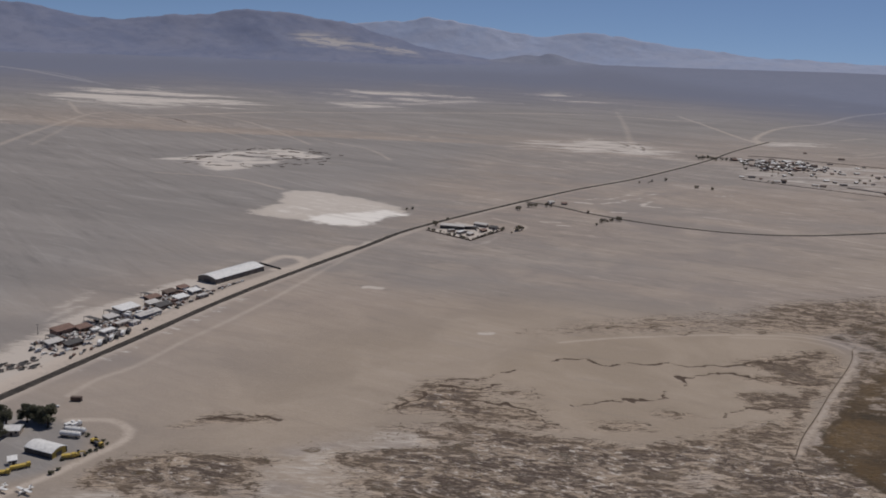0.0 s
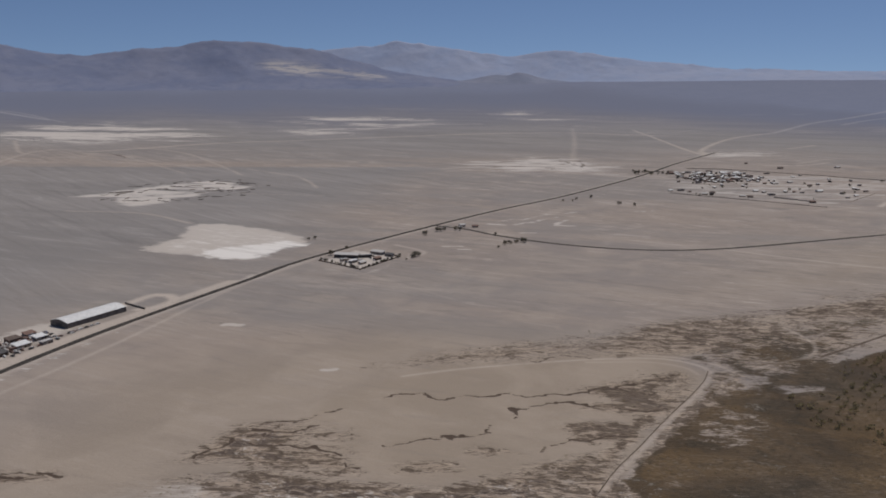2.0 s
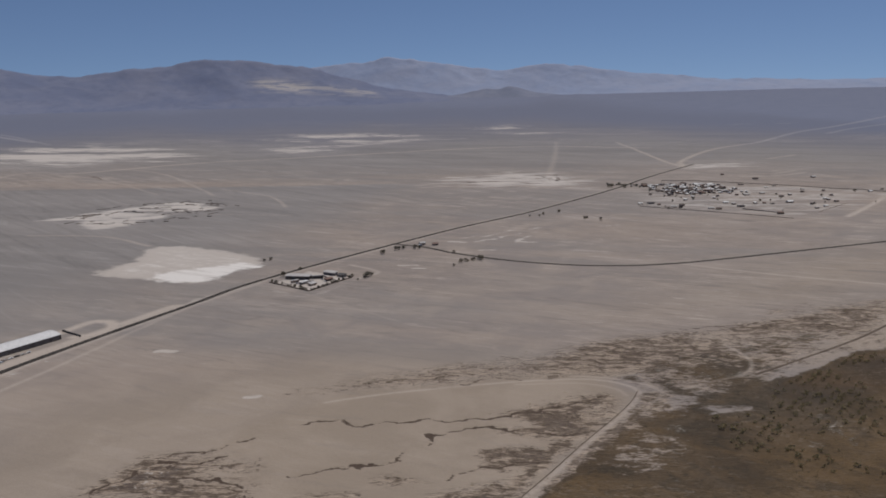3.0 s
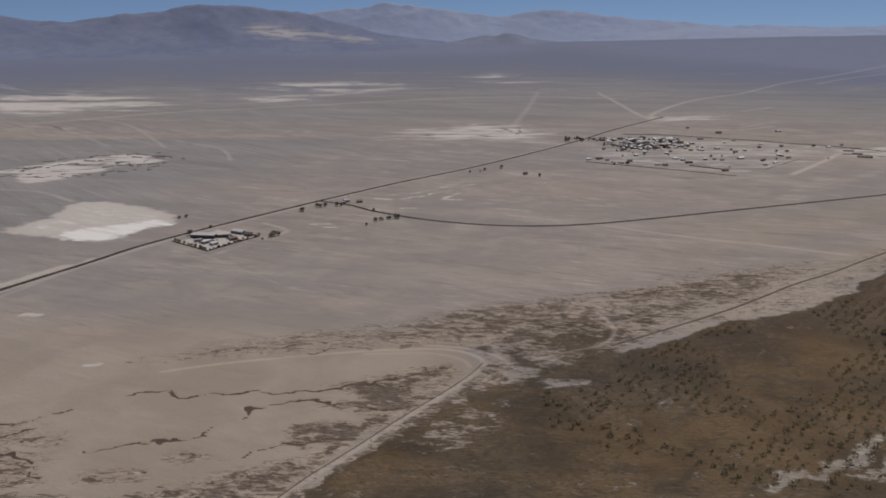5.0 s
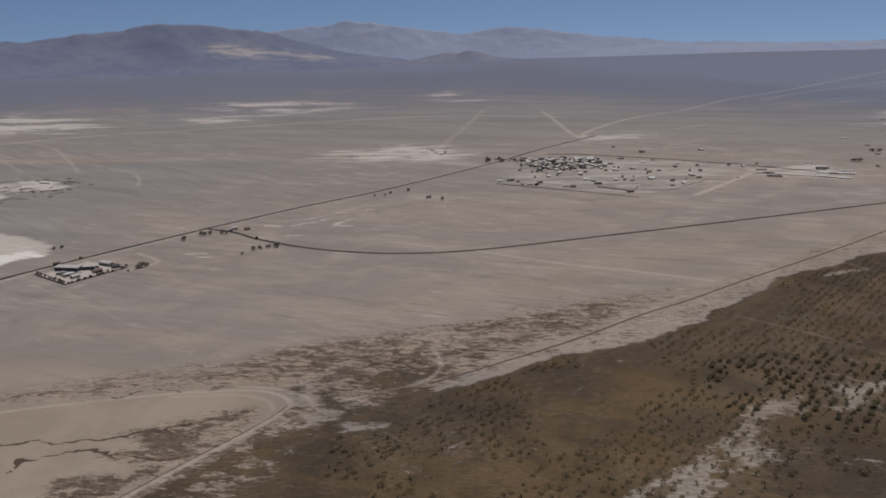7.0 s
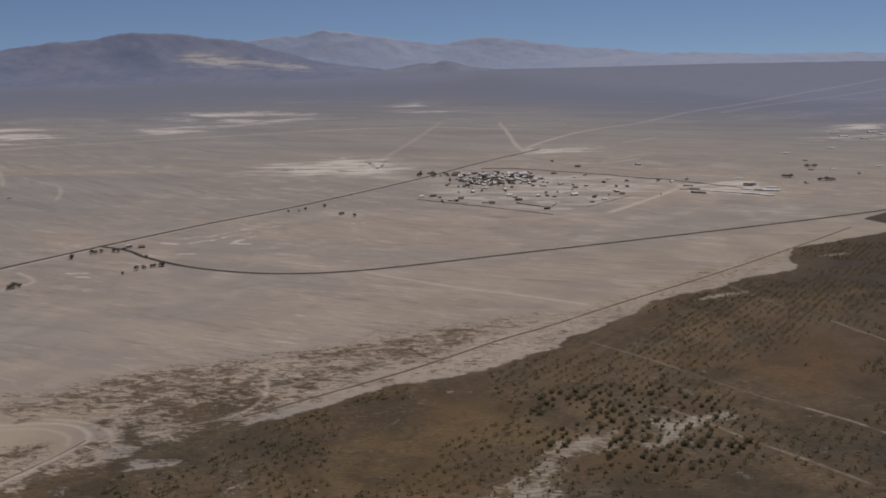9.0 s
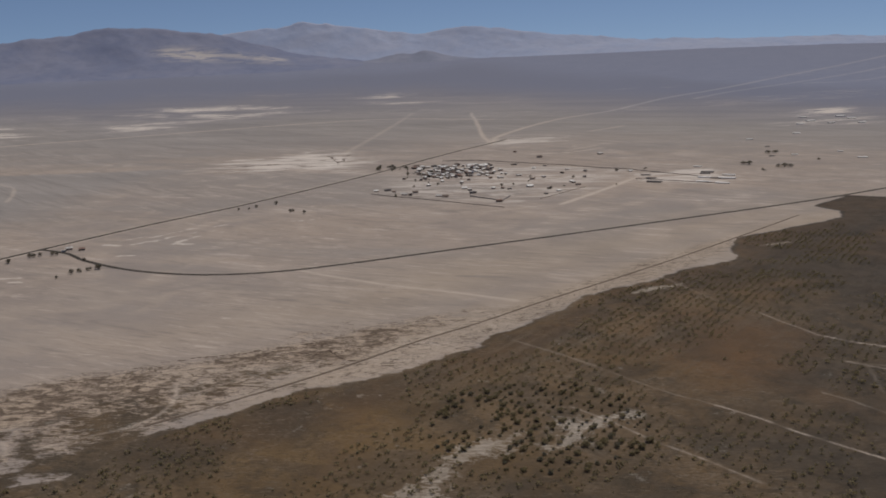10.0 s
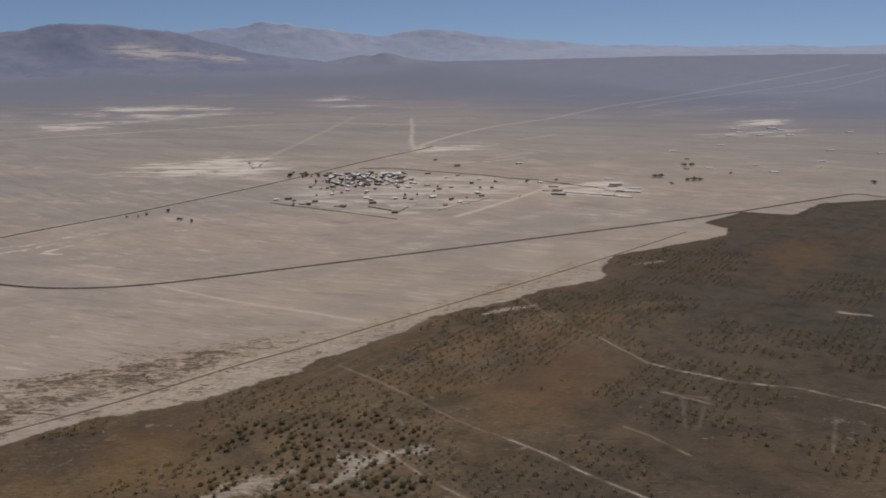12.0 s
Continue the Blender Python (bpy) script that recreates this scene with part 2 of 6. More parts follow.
    soil = g.mix(g.ramp(fleck, 0.53, 0.64, 0.0, 0.55), soil, (0.036, 0.030, 0.021))
    torn = g.math("MULTIPLY", g.ramp(pale, 0.05, 0.4), g.ramp(g.math("ADD", g.math("MULTIPLY", g.math("ADD", fleck, patch), 0.5), g.math("MULTIPLY", pale, 0.20)), 0.61, 0.70))
    soil = g.mix(g.math("MULTIPLY", torn, g.ramp(dash, 0.35, 0.6, 0.95, 0.5)), soil, (0.42, 0.375, 0.32))
    wisp = g.math("MULTIPLY", g.ramp(fleck, 0.50, 0.42), g.math("MULTIPLY", g.ramp(dash, 0.52, 0.42), g.ramp(mid, 0.44, 0.56)))
    soil = g.mix(g.math("MULTIPLY", wisp, 0.42), soil, (0.25, 0.205, 0.165))
    # soil darkens to the right; the view's edge falloff is painted in too
    east = g.ramp(g.math("ADD", where.outputs["X"], g.math("MULTIPLY", g.math("SUBTRACT", broad, 0.5), 400.0)), 430.0, 700.0, 0.0, 0.78)
    soil = g.mix(east, soil, g.mix(g.ramp(patch, 0.4, 0.62), (0.058, 0.050, 0.042), (0.036, 0.032, 0.028)))
    soil = g.mix(g.math("MULTIPLY", g.math("MULTIPLY", ochre, g.ramp(scrub, 0.75, 0.95)), 0.5), soil, (0.135, 0.080, 0.042))
    ragged_edge = g.math("ADD", scrub, g.math("MULTIPLY", g.math("SUBTRACT", both, 0.55), 1.5))
    out = g.mix(g.ramp(ragged_edge, 0.42, 0.58), sand, soil)
    # gully floors painted dark, adding to the shade of the shallow cut
    cut = g.ramp(g.math("ADD", gully, g.math("ADD", g.math("MULTIPLY", g.math("SUBTRACT", fleck, 0.5), 1.1), g.math("MULTIPLY", g.math("SUBTRACT", dash, 0.5), 1.2))), 0.34, 0.58)
    out = g.mix(g.math("MULTIPLY", cut, g.ramp(gully, 0.05, 0.2)), out, (0.092, 0.066, 0.050))
    worn = g.math("MULTIPLY", track, g.ramp(fleck, 0.34, 0.50, 0.45, 1.0))
    # far tracks are greyed by the same hazy-distance mask
    out = g.mix(worn, out, g.mix(g.ramp(gravel_haze, 0.8, 1.8), (0.54, 0.46, 0.39), (0.40, 0.385, 0.39)))
    out = g.mix(g.ramp(grain, 0.35, 0.75, 0.0, 0.12), out, (0.17, 0.138, 0.112))
    relief = g.math("MULTIPLY", dash, g.math("MULTIPLY", g.math("MAXIMUM", mottle, g.math("MULTIPLY", scrub, 0.35)), 5.0))
    g.bump(g.math("ADD", g.math("ADD", g.math("MULTIPLY", grain, 0.5), fleck), relief), 0.45, 0.6)
    return g.done(out)


def plain_material(name, a, b, scale=0.5, rough=0.85, metal=0.0, spec=0.3, per_thing=0.0, bump=0.15):
    """Two tones, worn at two scales."""
    g = Net(name, rough, metal, spec)
    w = g.coords(obj=True)
    col = g.mix(g.ramp(g.noise(w, scale, 5, 0.65), 0.35, 0.68), a, b)
    col = g.mix(g.ramp(g.noise(w, scale * 9, 3), 0.5, 0.8, 0.0, 0.35), col, tuple(0.55 * v for v in a))
    if per_thing:
        dark = tuple(v * (1 - per_thing) for v in a)
        col = g.mix(g.random(), col, dark)
    g.bump(g.noise(w, scale * 14, 3), bump, 0.05)
    return g.done(col)


def mountain_material(name, dark, light, pale, pale_mask=None):
    g = Net(name, rough=0.95, spec=0.1)
    w = g.coords()
    big = g.noise(w, 1 / 260, 6, 0.65, 0.6)
    small = g.noise(w, 1 / 60, 6, 0.68, 0.6)
    col = g.mix(g.ramp(big, 0.35, 0.65), dark, light)
    col = g.mix(g.ramp(small, 0.45, 0.7, 0.0, 0.6), col, tuple(0.88 * v for v in dark))
    b = g.attr("cover")[2]
    col = g.mix(g.ramp(g.noise(g.coords(0, (1, 1, 2.5)), 1 / 130, 5, 0.7, 1.0), 0.50, 0.66, 0.0, 0.55), col, light)
    ragged = g.noise(g.coords(0, (1 / 150, 1 / 60, 1 / 12)), 1.0, 5, 0.65, 0.8)
    col = g.mix(g.math("MULTIPLY", b, g.ramp(ragged, 0.42, 0.58, 0.0, 1.0)), col, pale)
    g.bump(small, 0.35, 8.0)
    return g.done(col)


GROUND = ground_material()
ASPHALT = plain_material("worn_asphalt", (0.048, 0.043, 0.039), (0.076, 0.067, 0.060), 0.3, 1.0, 0.0, 0.05)
# the blue-grey of hazy air is painted into these three rock colours
MASSIF = mountain_material("hazed_massif_rock", (0.168, 0.192, 0.280), (0.212, 0.228, 0.305), (0.41, 0.385, 0.38))
HILL = mountain_material("hazed_hill_rock", (0.215, 0.236, 0.305), (0.25, 0.262, 0.325), (0.3, 0.28, 0.28))
RANGE = mountain_material("hazed_range_rock", (0.315, 0.365, 0.495), (0.345, 0.378, 0.485), (0.38, 0.38, 0.43))

# ---- the land ----
MID = (218.0, 40.0)                   # middle of the camera's line
HUB = (228.0, -250.0)                 # middle of the ground's fan of rows


def land_z(x, y):
    """The plain is level; far out it is raised so that the horizon fits the camera's view."""
    r = np.hypot(np.asarray(x) - MID[0], np.asarray(y) - MID[1])
    return 124.0 * (np.clip(r - 2300, 0, None) / 2650.0) ** 2


FAR_GRID, FAR_WORLD = (2000, 2250, 2500, 2750, 3000, 3250, 3500, 3750, 4000, 4300, 4600, 4950), (1466, 1607, 1773, 1974, 2222, 2521, 2842, 3179, 3531, 3967, 4415, 4950)


def place(x, y):
    """From the plan's grid, in which the lines and spots below are given, to the world, warped to fit the camera's
    view.
    """
    x, y = np.asarray(x, float), np.asarray(y, float)
    r = np.hypot(x - MID[0], y - MID[1]) + 1e-6
    k = np.minimum(1.0, 2000 / r)
    u, v = (MID[0] + (x - MID[0]) * k) / 1000, (MID[1] + (y - MID[1]) * k) / 1000
    w = 1 - 0.07982 * u + 0.17977 * v
    X = 1000 * (1.01372 * u - 0.00308 * v + 0.00022 - 0.07960 * u * u - 0.00620 * u * v + 0.00236 * v * v) / w
    Y = 1000 * (0.01549 * u + 1.01361 * v - 0.00306 + 0.04048 * u * u - 0.07842 * u * v - 0.01408 * v * v) / w
    out = np.interp(r, FAR_GRID, FAR_WORLD) / 1466
    return MID[0] + (X - MID[0]) * out, MID[1] + (Y - MID[1]) * out


def spot(x, y):
    """A place of the plan as a pair of numbers."""
    X, Y = place(x, y)
    return float(X), float(Y)


def hash01(i, j, seed):
    v = (i.astype(np.int64) * 374761393 + j.astype(np.int64) * 668265263 + seed * 974634777) & 0xFFFFFFFF
    v = ((v ^ (v >> 13)) * 1274126177) & 0xFFFFFFFF
    return ((v ^ (v >> 16)) & 0xFFFF) / 65535.0


def vnoise(x, y, size, seed=0, octaves=3):
    out, amp, total = 0.0, 1.0, 0.0
    for k in range(octaves):
        u, v = x / size * 2 ** k, y / size * 2 ** k
        i, j = np.floor(u), np.floor(v)
        a, b = u - i, v - j
        a, b = a * a * (3 - 2 * a), b * b * (3 - 2 * b)
        s = seed * 17 + k
        low = hash01(i, j, s) * (1 - a) + hash01(i + 1, j, s) * a
        high = hash01(i, j + 1, s) * (1 - a) + hash01(i + 1, j + 1, s) * a
        out, total, amp = out + amp * (low * (1 - b) + high * b), total + amp, amp * 0.5
    return out / total


def line_distance(points, X, Y, closed=False):
    d = np.full(X.shape, 1e9)
    ring = points + points[:1] if closed else points
    for (ax, ay), (bx, by) in zip(ring, ring[1:]):
        ux, uy = bx - ax, by - ay
        t = np.clip(((X - ax) * ux + (Y - ay) * uy) / (ux * ux + uy * uy + 1e-9), 0, 1)
        d = np.minimum(d, np.hypot(X - ax - t * ux, Y - ay - t * uy))
    return d


def inside(points, X, Y):
    """Distance to the outline, positive within it."""
    odd = np.zeros(X.shape, bool)
    for (ax, ay), (bx, by) in zip(points, points[1:] + points[:1]):
        if ay != by:
            odd ^= ((ay > Y) != (by > Y)) & (X < (bx - ax) * (Y - ay) / (by - ay) + ax)
    return np.where(odd, 1, -1) * line_distance(points, X, Y, True)


def area(mask, points, X, Y, edge, strength=1.0):
    """Lays an area with a soft edge into a mask."""
    xs, ys = zip(*points)
    near = (X > min(xs) - edge) & (X < max(xs) + edge) & (Y > min(ys) - edge) & (Y < max(ys) + edge)
    v = strength * np.clip(0.5 + inside(points, X[near], Y[near]) / (2 * edge), 0, 1)
    mask[near] = np.maximum(mask[near], v)


def trail(mask, points, X, Y, width, edge, strength=1.0):
    xs, ys = zip(*points)
    m = width + edge
    near = (X > min(xs) - m) & (X < max(xs) + m) & (Y > min(ys) - m) & (Y < max(ys) + m)
    v = strength * np.clip(1 - (line_distance(points, X[near], Y[near]) - width / 2) / edge, 0, 1)
    mask[near] = np.maximum(mask[near], v)


def smooth_line(points, step):
    """A Catmull-Rom line through the points, at even steps."""
    p = [Vector(q) for q in points]
    p = [2 * p[0] - p[1], *p, 2 * p[-1] - p[-2]]
    out = []
    for a, b, c, d in zip(p, p[1:], p[2:], p[3:]):
        n = max(2, int((c - b).length / step))
        for k in range(n):
            t = k / n
            out.append(0.5 * (2 * b + (c - a) * t + (2 * a - 5 * b + 4 * c - d) * t * t + (3 * b - a - 3 * c + d) * t ** 3))
    return [tuple(v) for v in out] + [tuple(p[-2])]


# lines and areas of the plan, in its metres, placed to fit the camera's view
HIGHWAY = [(-225, 130), (-193, 227), (-166, 310), (-142, 386), (-111, 485), (-59, 617), (-12, 727), (138, 975), (255, 1140), (420, 1416), (540, 1648), (676, 1887), (722, 1968)]
BRANCH = [(78, 885), (111, 858), (137, 820), (184, 772), (233, 743), (275, 733), (318, 736), (370, 752), (464, 787), (624, 845), (855, 929), (1000, 992), (1090, 1031), (1113, 1030), (1135, 985), (1290, 850)]
BEND = [(60, 407), (91, 418), (121, 425), (156, 430), (186, 430), (201, 421), (206, 408), (199, 393), (187, 374), (168, 346), (152, 321), (138, 300), (128, 282)]
EDGE_TRACK = [(268, 428), (300, 450), (352, 488), (401, 530), (437, 556), (491, 600), (584, 672), (678, 748), (800, 850)]
SCRUB = [(1500, 940), (1104, 980), (1026, 981), (951, 914), (910, 948), (839, 896), (846, 859), (829, 825), (693, 760), (656, 682), (599, 655), (560, 626), (512, 600), (498, 575), (460, 545), (440, 529), (434, 512), (398, 490), (386, 479), (362, 469), (329, 460), (308, 441), (288, 428), (264, 412), (250, 380), (220, 376), (207, 381), (188, 364), (170, 341), (154, 317), (137, 291), (150, 240), (175, 180), (240, 60), (225, -90), (330, -420), (1700, -420), (1700, 700)]
BAND = [(-112, 240), (-106, 258), (-89, 268), (-56, 276), (-40, 287), (-15, 298), (18, 302), (46, 293), (74, 285), (104, 300), (130, 312), (136, 292), (150, 300), (165, 230), (150, 120), (110, 0), (60, -130), (-60, -60), (-150, 60), (-125, 170)]
UPPER = [(40, 420), (81, 446), (129, 460), (165, 476), (208, 503), (268, 516), (310, 532), (372, 566), (440, 572), (400, 535), (352, 492), (300, 455), (262, 410), (215, 400), (205, 432), (150, 440), (90, 425)]
INNER = [(139, 385), (155, 397), (174, 407), (189, 408), (197, 400), (189, 378), (172, 350), (159, 354), (145, 358), (136, 366), (153, 371)]
CRUSTS = [
    [(126, 326), (127, 341), (134, 349), (147, 342), (160, 344), (168, 348), (153, 332), (142, 326)],
    [(83, 318), (89, 323), (100, 320), (105, 316), (94, 314)],
    [(118, 294), (120, 310), (130, 313), (139, 319), (146, 321), (141, 308), (135, 301), (127, 293)],
    [(60, 308), (77, 309), (80, 303), (61, 303)],
    [(98, 295), (103, 303), (117, 300), (117, 294)],
    [(22, 324), (35, 318), (43, 310), (45, 300), (35, 305), (22, 308)],
    [(109, 299), (125, 304), (132, 299), (122, 294), (108, 294)],
]
LEG = BEND[6:]
RILLED = [(255, 520), (269, 548), (291, 577), (355, 580), (404, 591), (442, 596), (469, 576), (422, 546), (367, 495), (320, 462), (301, 445), (262, 470)]
SHORE = [(288, 430), (326, 478), (380, 525), (440, 572), (500, 622), (580, 690), (680, 760), (720, 775), (661, 705), (600, 655), (543, 614), (496, 567), (454, 540), (423, 502), (395, 488), (371, 463), (326, 459)]
SAND = [(-172, 747), (-164, 773), (-157, 815), (-162, 868), (-157, 896), (-123, 895), (-73, 859), (-40, 826), (-37, 796), (-75, 702), (-121, 727)]
WHITE = [(-122, 729), (-112, 760), (-91, 772), (-56, 793), (-30, 783), (-42, 750), (-59, 723), (-75, 702), (-94, 708)]
RUIN = [(-383, 1137), (-347, 1177), (-344, 1220), (-311, 1259), (-288, 1317), (-253, 1353), (-162, 1259), (-208, 1199), (-231, 1131), (-247, 1076), (-271, 1037), (-302, 1082), (-322, 1131), (-352, 1124)]
TOWN = [(398, 1164), (424, 1380), (520, 1520), (590, 1532), (709, 1393), (782, 1297), (750, 1190), (602, 1001), (537, 997), (476, 1074)]
WORKS = [(742, 1165), (756, 1250), (800, 1245), (885, 1274), (875, 1134), (839, 1090), (800, 1102)]
SCAR_A = [(372, 330), (381, 349), (403, 377), (416, 393), (429, 395), (421, 375), (402, 356), (392, 330)]
SCAR_B = [(430, 374), (451, 395), (477, 408), (485, 404), (472, 392), (445, 378)]
OCHRES = [
    [(339, 380), (353, 443), (378, 473), (384, 424), (370, 376), (341, 345)],
    [(407, 469), (420, 505), (452, 520), (490, 545), (455, 495), (429, 472)],
    [(525, 450), (560, 515), (590, 532), (609, 495), (569, 438), (534, 426)],
    [(815, 746), (875, 785), (899, 753), (833, 674), (793, 662)],
]
PALE_C = [(141, 1681), (203, 1755), (271, 1808), (319, 1870), (370, 1770), (395, 1583), (375, 1440), (298, 1498), (205, 1471), (146, 1565)]
JUNK = [(-190, 345), (-190, 386), (-182, 425), (-170, 467), (-153, 506), (-127, 505), (-131, 476), (-146, 398), (-160, 355), (-174, 322)]
DEPOT = [(-175, 300), (-150, 296), (-130, 292), (-119, 281), (-116, 268), (-121, 253), (-135, 243), (-180, 240)]
GULLIES = [
    ([(53, 379), (60, 385), (69, 383), (73, 376), (81, 376), (88, 380), (96, 380), (105, 380), (119, 379), (128, 381), (142, 382), (151, 386), (158, 390), (167, 392), (177, 397), (187, 402)], 2.0),
    ([(141, 388), (148, 390), (156, 386)], 2.0),
    ([(105, 351), (106, 358), (109, 363), (115, 367), (124, 369), (132, 370), (139, 366), (145, 363), (152, 361), (158, 359), (170, 358)], 2.6),
    ([(55, 326), (63, 327), (65, 330), (72, 332), (84, 333), (90, 334), (94, 339), (97, 345)], 1.2),
    ([(112, 318), (117, 322), (122, 325), (127, 329), (133, 329), (146, 333)], 2.6),
    ([(-3, 342), (6, 351), (18, 350), (24, 357), (33, 363)], 2.4),
    ([(-14, 318), (-6, 331), (6, 340), (17, 340), (26, 346)], 3.2),
    ([(-86, 300), (-77, 300), (-66, 304), (-57, 303)], 2.6),
    ([(4, 329), (19, 327), (28, 323), (38, 317), (46, 306)], 3.0),
    ([(366, 500), (352, 512), (346, 522)], 2.4), ([(330, 520), (352, 518), (372, 524)], 1.6),
    ([(121, 427), (140, 436), (152, 434)], 1.6), ([(260, 520), (300, 528), (345, 540)], 1.6), ([(300, 512), (330, 530), (350, 534)], 1.6),
]
# pale belts of salt and silt far out: outline, strength
FAR_BELTS = [
    ([(-1199, 2574), (-1115, 2802), (-901, 2999), (-646, 2790), (-477, 2559), (-463, 2373), (-681, 2412), (-784, 2256), (-980, 2324)], 0.8),
    ([(-378, 3224), (-219, 3394), (97, 3075), (-72, 2870), (-316, 2750)], 0.8), ([(-369, 3268), (-196, 3341), (87, 3207), (59, 3061), (-161, 3136)], 0.8),
    ([(-348, 2605), (-371, 2804), (-178, 2878), (-158, 2690), (-233, 2577)], 0.8), ([(409, 3398), (496, 3527), (605, 3389), (590, 3174), (468, 3278)], 0.8),
    ([(1447, 2106), (1536, 2201), (1644, 2106), (1540, 1890), (1399, 1913)], 0.6), ([(674, 1830), (726, 1925), (795, 1980), (770, 1890)], 0.9),
]
# thin pale streaks, washes and tracks far out: line, width, strength
FAR_STREAKS = [
    ([(-633, 2170), (-511, 2049), (-402, 1862), (-225, 1448)], 6, 0.7), ([(-617, 1834), (-528, 1781), (-421, 1669), (-381, 1641)], 9, 0.6),
    ([(-514, 2132), (-387, 2055), (-348, 2099)], 8, 0.6), ([(102, 1558), (140, 1596), (180, 1613)], 10, 0.8), ([(215, 1329), (255, 1288)], 9, 0.8), ([(146, 1404), (199, 1433)], 6, 0.6),
    ([(274, 1483), (364, 1443)], 6, 0.7), ([(-278, 1070), (-249, 1078)], 6, 0.7), ([(508, 974), (580, 999)], 4, 0.7), ([(60, 1020), (110, 1040)], 5, 0.5),
    ([(-180, 1180), (-60, 1150)], 5, 0.5), ([(-674, 2011), (-470, 2300), (-280, 2420), (-40, 2560), (260, 2690), (513, 2717), (784, 2565)], 12.9, 1.25),
    ([(-307, 2725), (-116, 2826), (69, 3008), (296, 3070)], 12.9, 1.2), ([(748, 2800), (725, 2430), (690, 2100), (668, 1830)], 9, 1.1),
    ([(680, 1900), (720, 2060), (850, 2320), (980, 2500), (1150, 2640), (1400, 2910), (1633, 3060), (2019, 3301), (2618, 3569)], 12, 1.15),
    ([(1479, 2839), (1680, 2978), (2159, 3158), (2670, 3360)], 12, 0.9), ([(1947, 3027), (2181, 2980), (2586, 3221)], 12, 0.7), ([(943, 2086), (1059, 2189)], 10, 0.95),
    ([(771, 1636), (851, 1717)], 9, 0.8), ([(-1468, 3277), (-1303, 3205), (-1073, 2955)], 10, 0.9), ([(-987, 2322), (-779, 1915), (-611, 1962)], 8, 0.8),
    ([(-620, 1684), (-730, 1766), (-592, 1246)], 6, 0.5), ([(-560, 1875), (-449, 1691), (-324, 1472)], 6, 0.5), ([(-241, 1564), (-141, 1430), (-107, 1353), (-81, 1251)], 5, 0.75),
    ([(107, 1511), (138, 1528), (189, 1541)], 9, 0.9), ([(249, 1832), (299, 1747)], 9, 0.9), ([(116, 1740), (236, 1678)], 8, 0.6), ([(254, 1524), (337, 1485)], 10, 0.9),
    ([(190, 1575), (300, 1590)], 9, 0.8), ([(225, 1660), (300, 1640)], 8, 0.7),
]
TRAILS = [
    (BEND, 1.5, 1.6, 0.52), ([(150, 425), (182, 424), (196, 414), (199, 404)], 1.0, 1.4, 0.35), ([(178, 436), (198, 430), (212, 418), (216, 404), (206, 392)], 1.2, 1.6, 0.4), ([(x + 3.0, y - 2.4) for x, y in BEND[5:]], 0.6, 0.8, 0.16), (EDGE_TRACK, 1.2, 1.6, 0.4),
    ([(-131, 294), (-117, 295), (-107, 287), (-107, 275), (-112, 266), (-118, 253), (-126, 241), (-132, 230)], 2.4, 2.0, 0.75),
    ([(-141, 317), (-137, 336), (-128, 352), (-118, 388), (-94, 466), (-58, 605), (-21, 697)], 1.8, 2.0, 0.5),
    ([(-119, 550), (-107, 580), (-92, 571), (-92, 549), (-105, 540)], 5.0, 5.0, 0.95),
    ([(273, 483), (276, 463), (273, 444), (263, 429), (247, 421), (228, 411)], 1.0, 1.4, 0.5),
    ([(583, 644), (595, 569), (606, 536), (615, 489)], 0.8, 0.9, 0.42), ([(615, 489), (628, 473), (648, 452), (671, 438), (699, 405), (760, 340)], 0.9, 0.8, 0.72),
    ([(452, 520), (479, 474), (500, 433), (520, 404)], 0.7, 0.9, 0.26), ([(520, 404), (529, 391), (544, 363), (557, 344), (580, 300)], 0.8, 0.8, 0.66),
    ([(458, 415), (470, 396), (481, 373), (491, 356), (505, 330)], 0.8, 0.8, 0.5), ([(610, 441), (623, 434)], 1.0, 1.0, 0.3), ([(612, 438), (598, 403)], 0.8, 1.2, 0.15), ([(623, 434), (602, 400)], 0.8, 1.0, 0.12), ([(668, 401), (645, 368)], 0.8, 1.0, 0.3), ([(772, 559), (785, 547)], 2.0, 2.0, 0.7), ([(700, 724), (726, 730)], 2.5, 2.5, 0.6),
    ([(572, 409), (580, 396), (588, 375)], 0.8, 0.8, 0.5), ([(606, 446), (621, 427)], 1.0, 1.0, 0.5),
    ([(602, 1001), (687, 1108), (755, 1198)], 6.0, 4.0, 0.9),
    ([(325, 733), (380, 678), (439, 631), (471, 603)], 2.5, 3.0, 0.6),
    ([(357, 1717), (442, 2204), (568, 2866)], 6.0, 10.0, 0.3),
    ([(-628, 1224), (-707, 1537), (-794, 1948), (-786, 2059)], 5.0, 6.0, 0.5), ([(-1679, 3311), (-1442, 3251), (-1149, 3025)], 12.0, 15.0, 0.6),
    ([(690, 1600), (772, 1602), (850, 1660)], 5.0, 6.0, 0.7),
    ([(-330, 1000), (-240, 980), (-168, 905)], 3.0, 4.0, 0.5),
    ([(-20, 690), (30, 640), (90, 560)], 1.2, 2.5, 0.16), ([(57, 705), (70, 735), (45, 770)], 2.5, 3.0, 0.6),
]


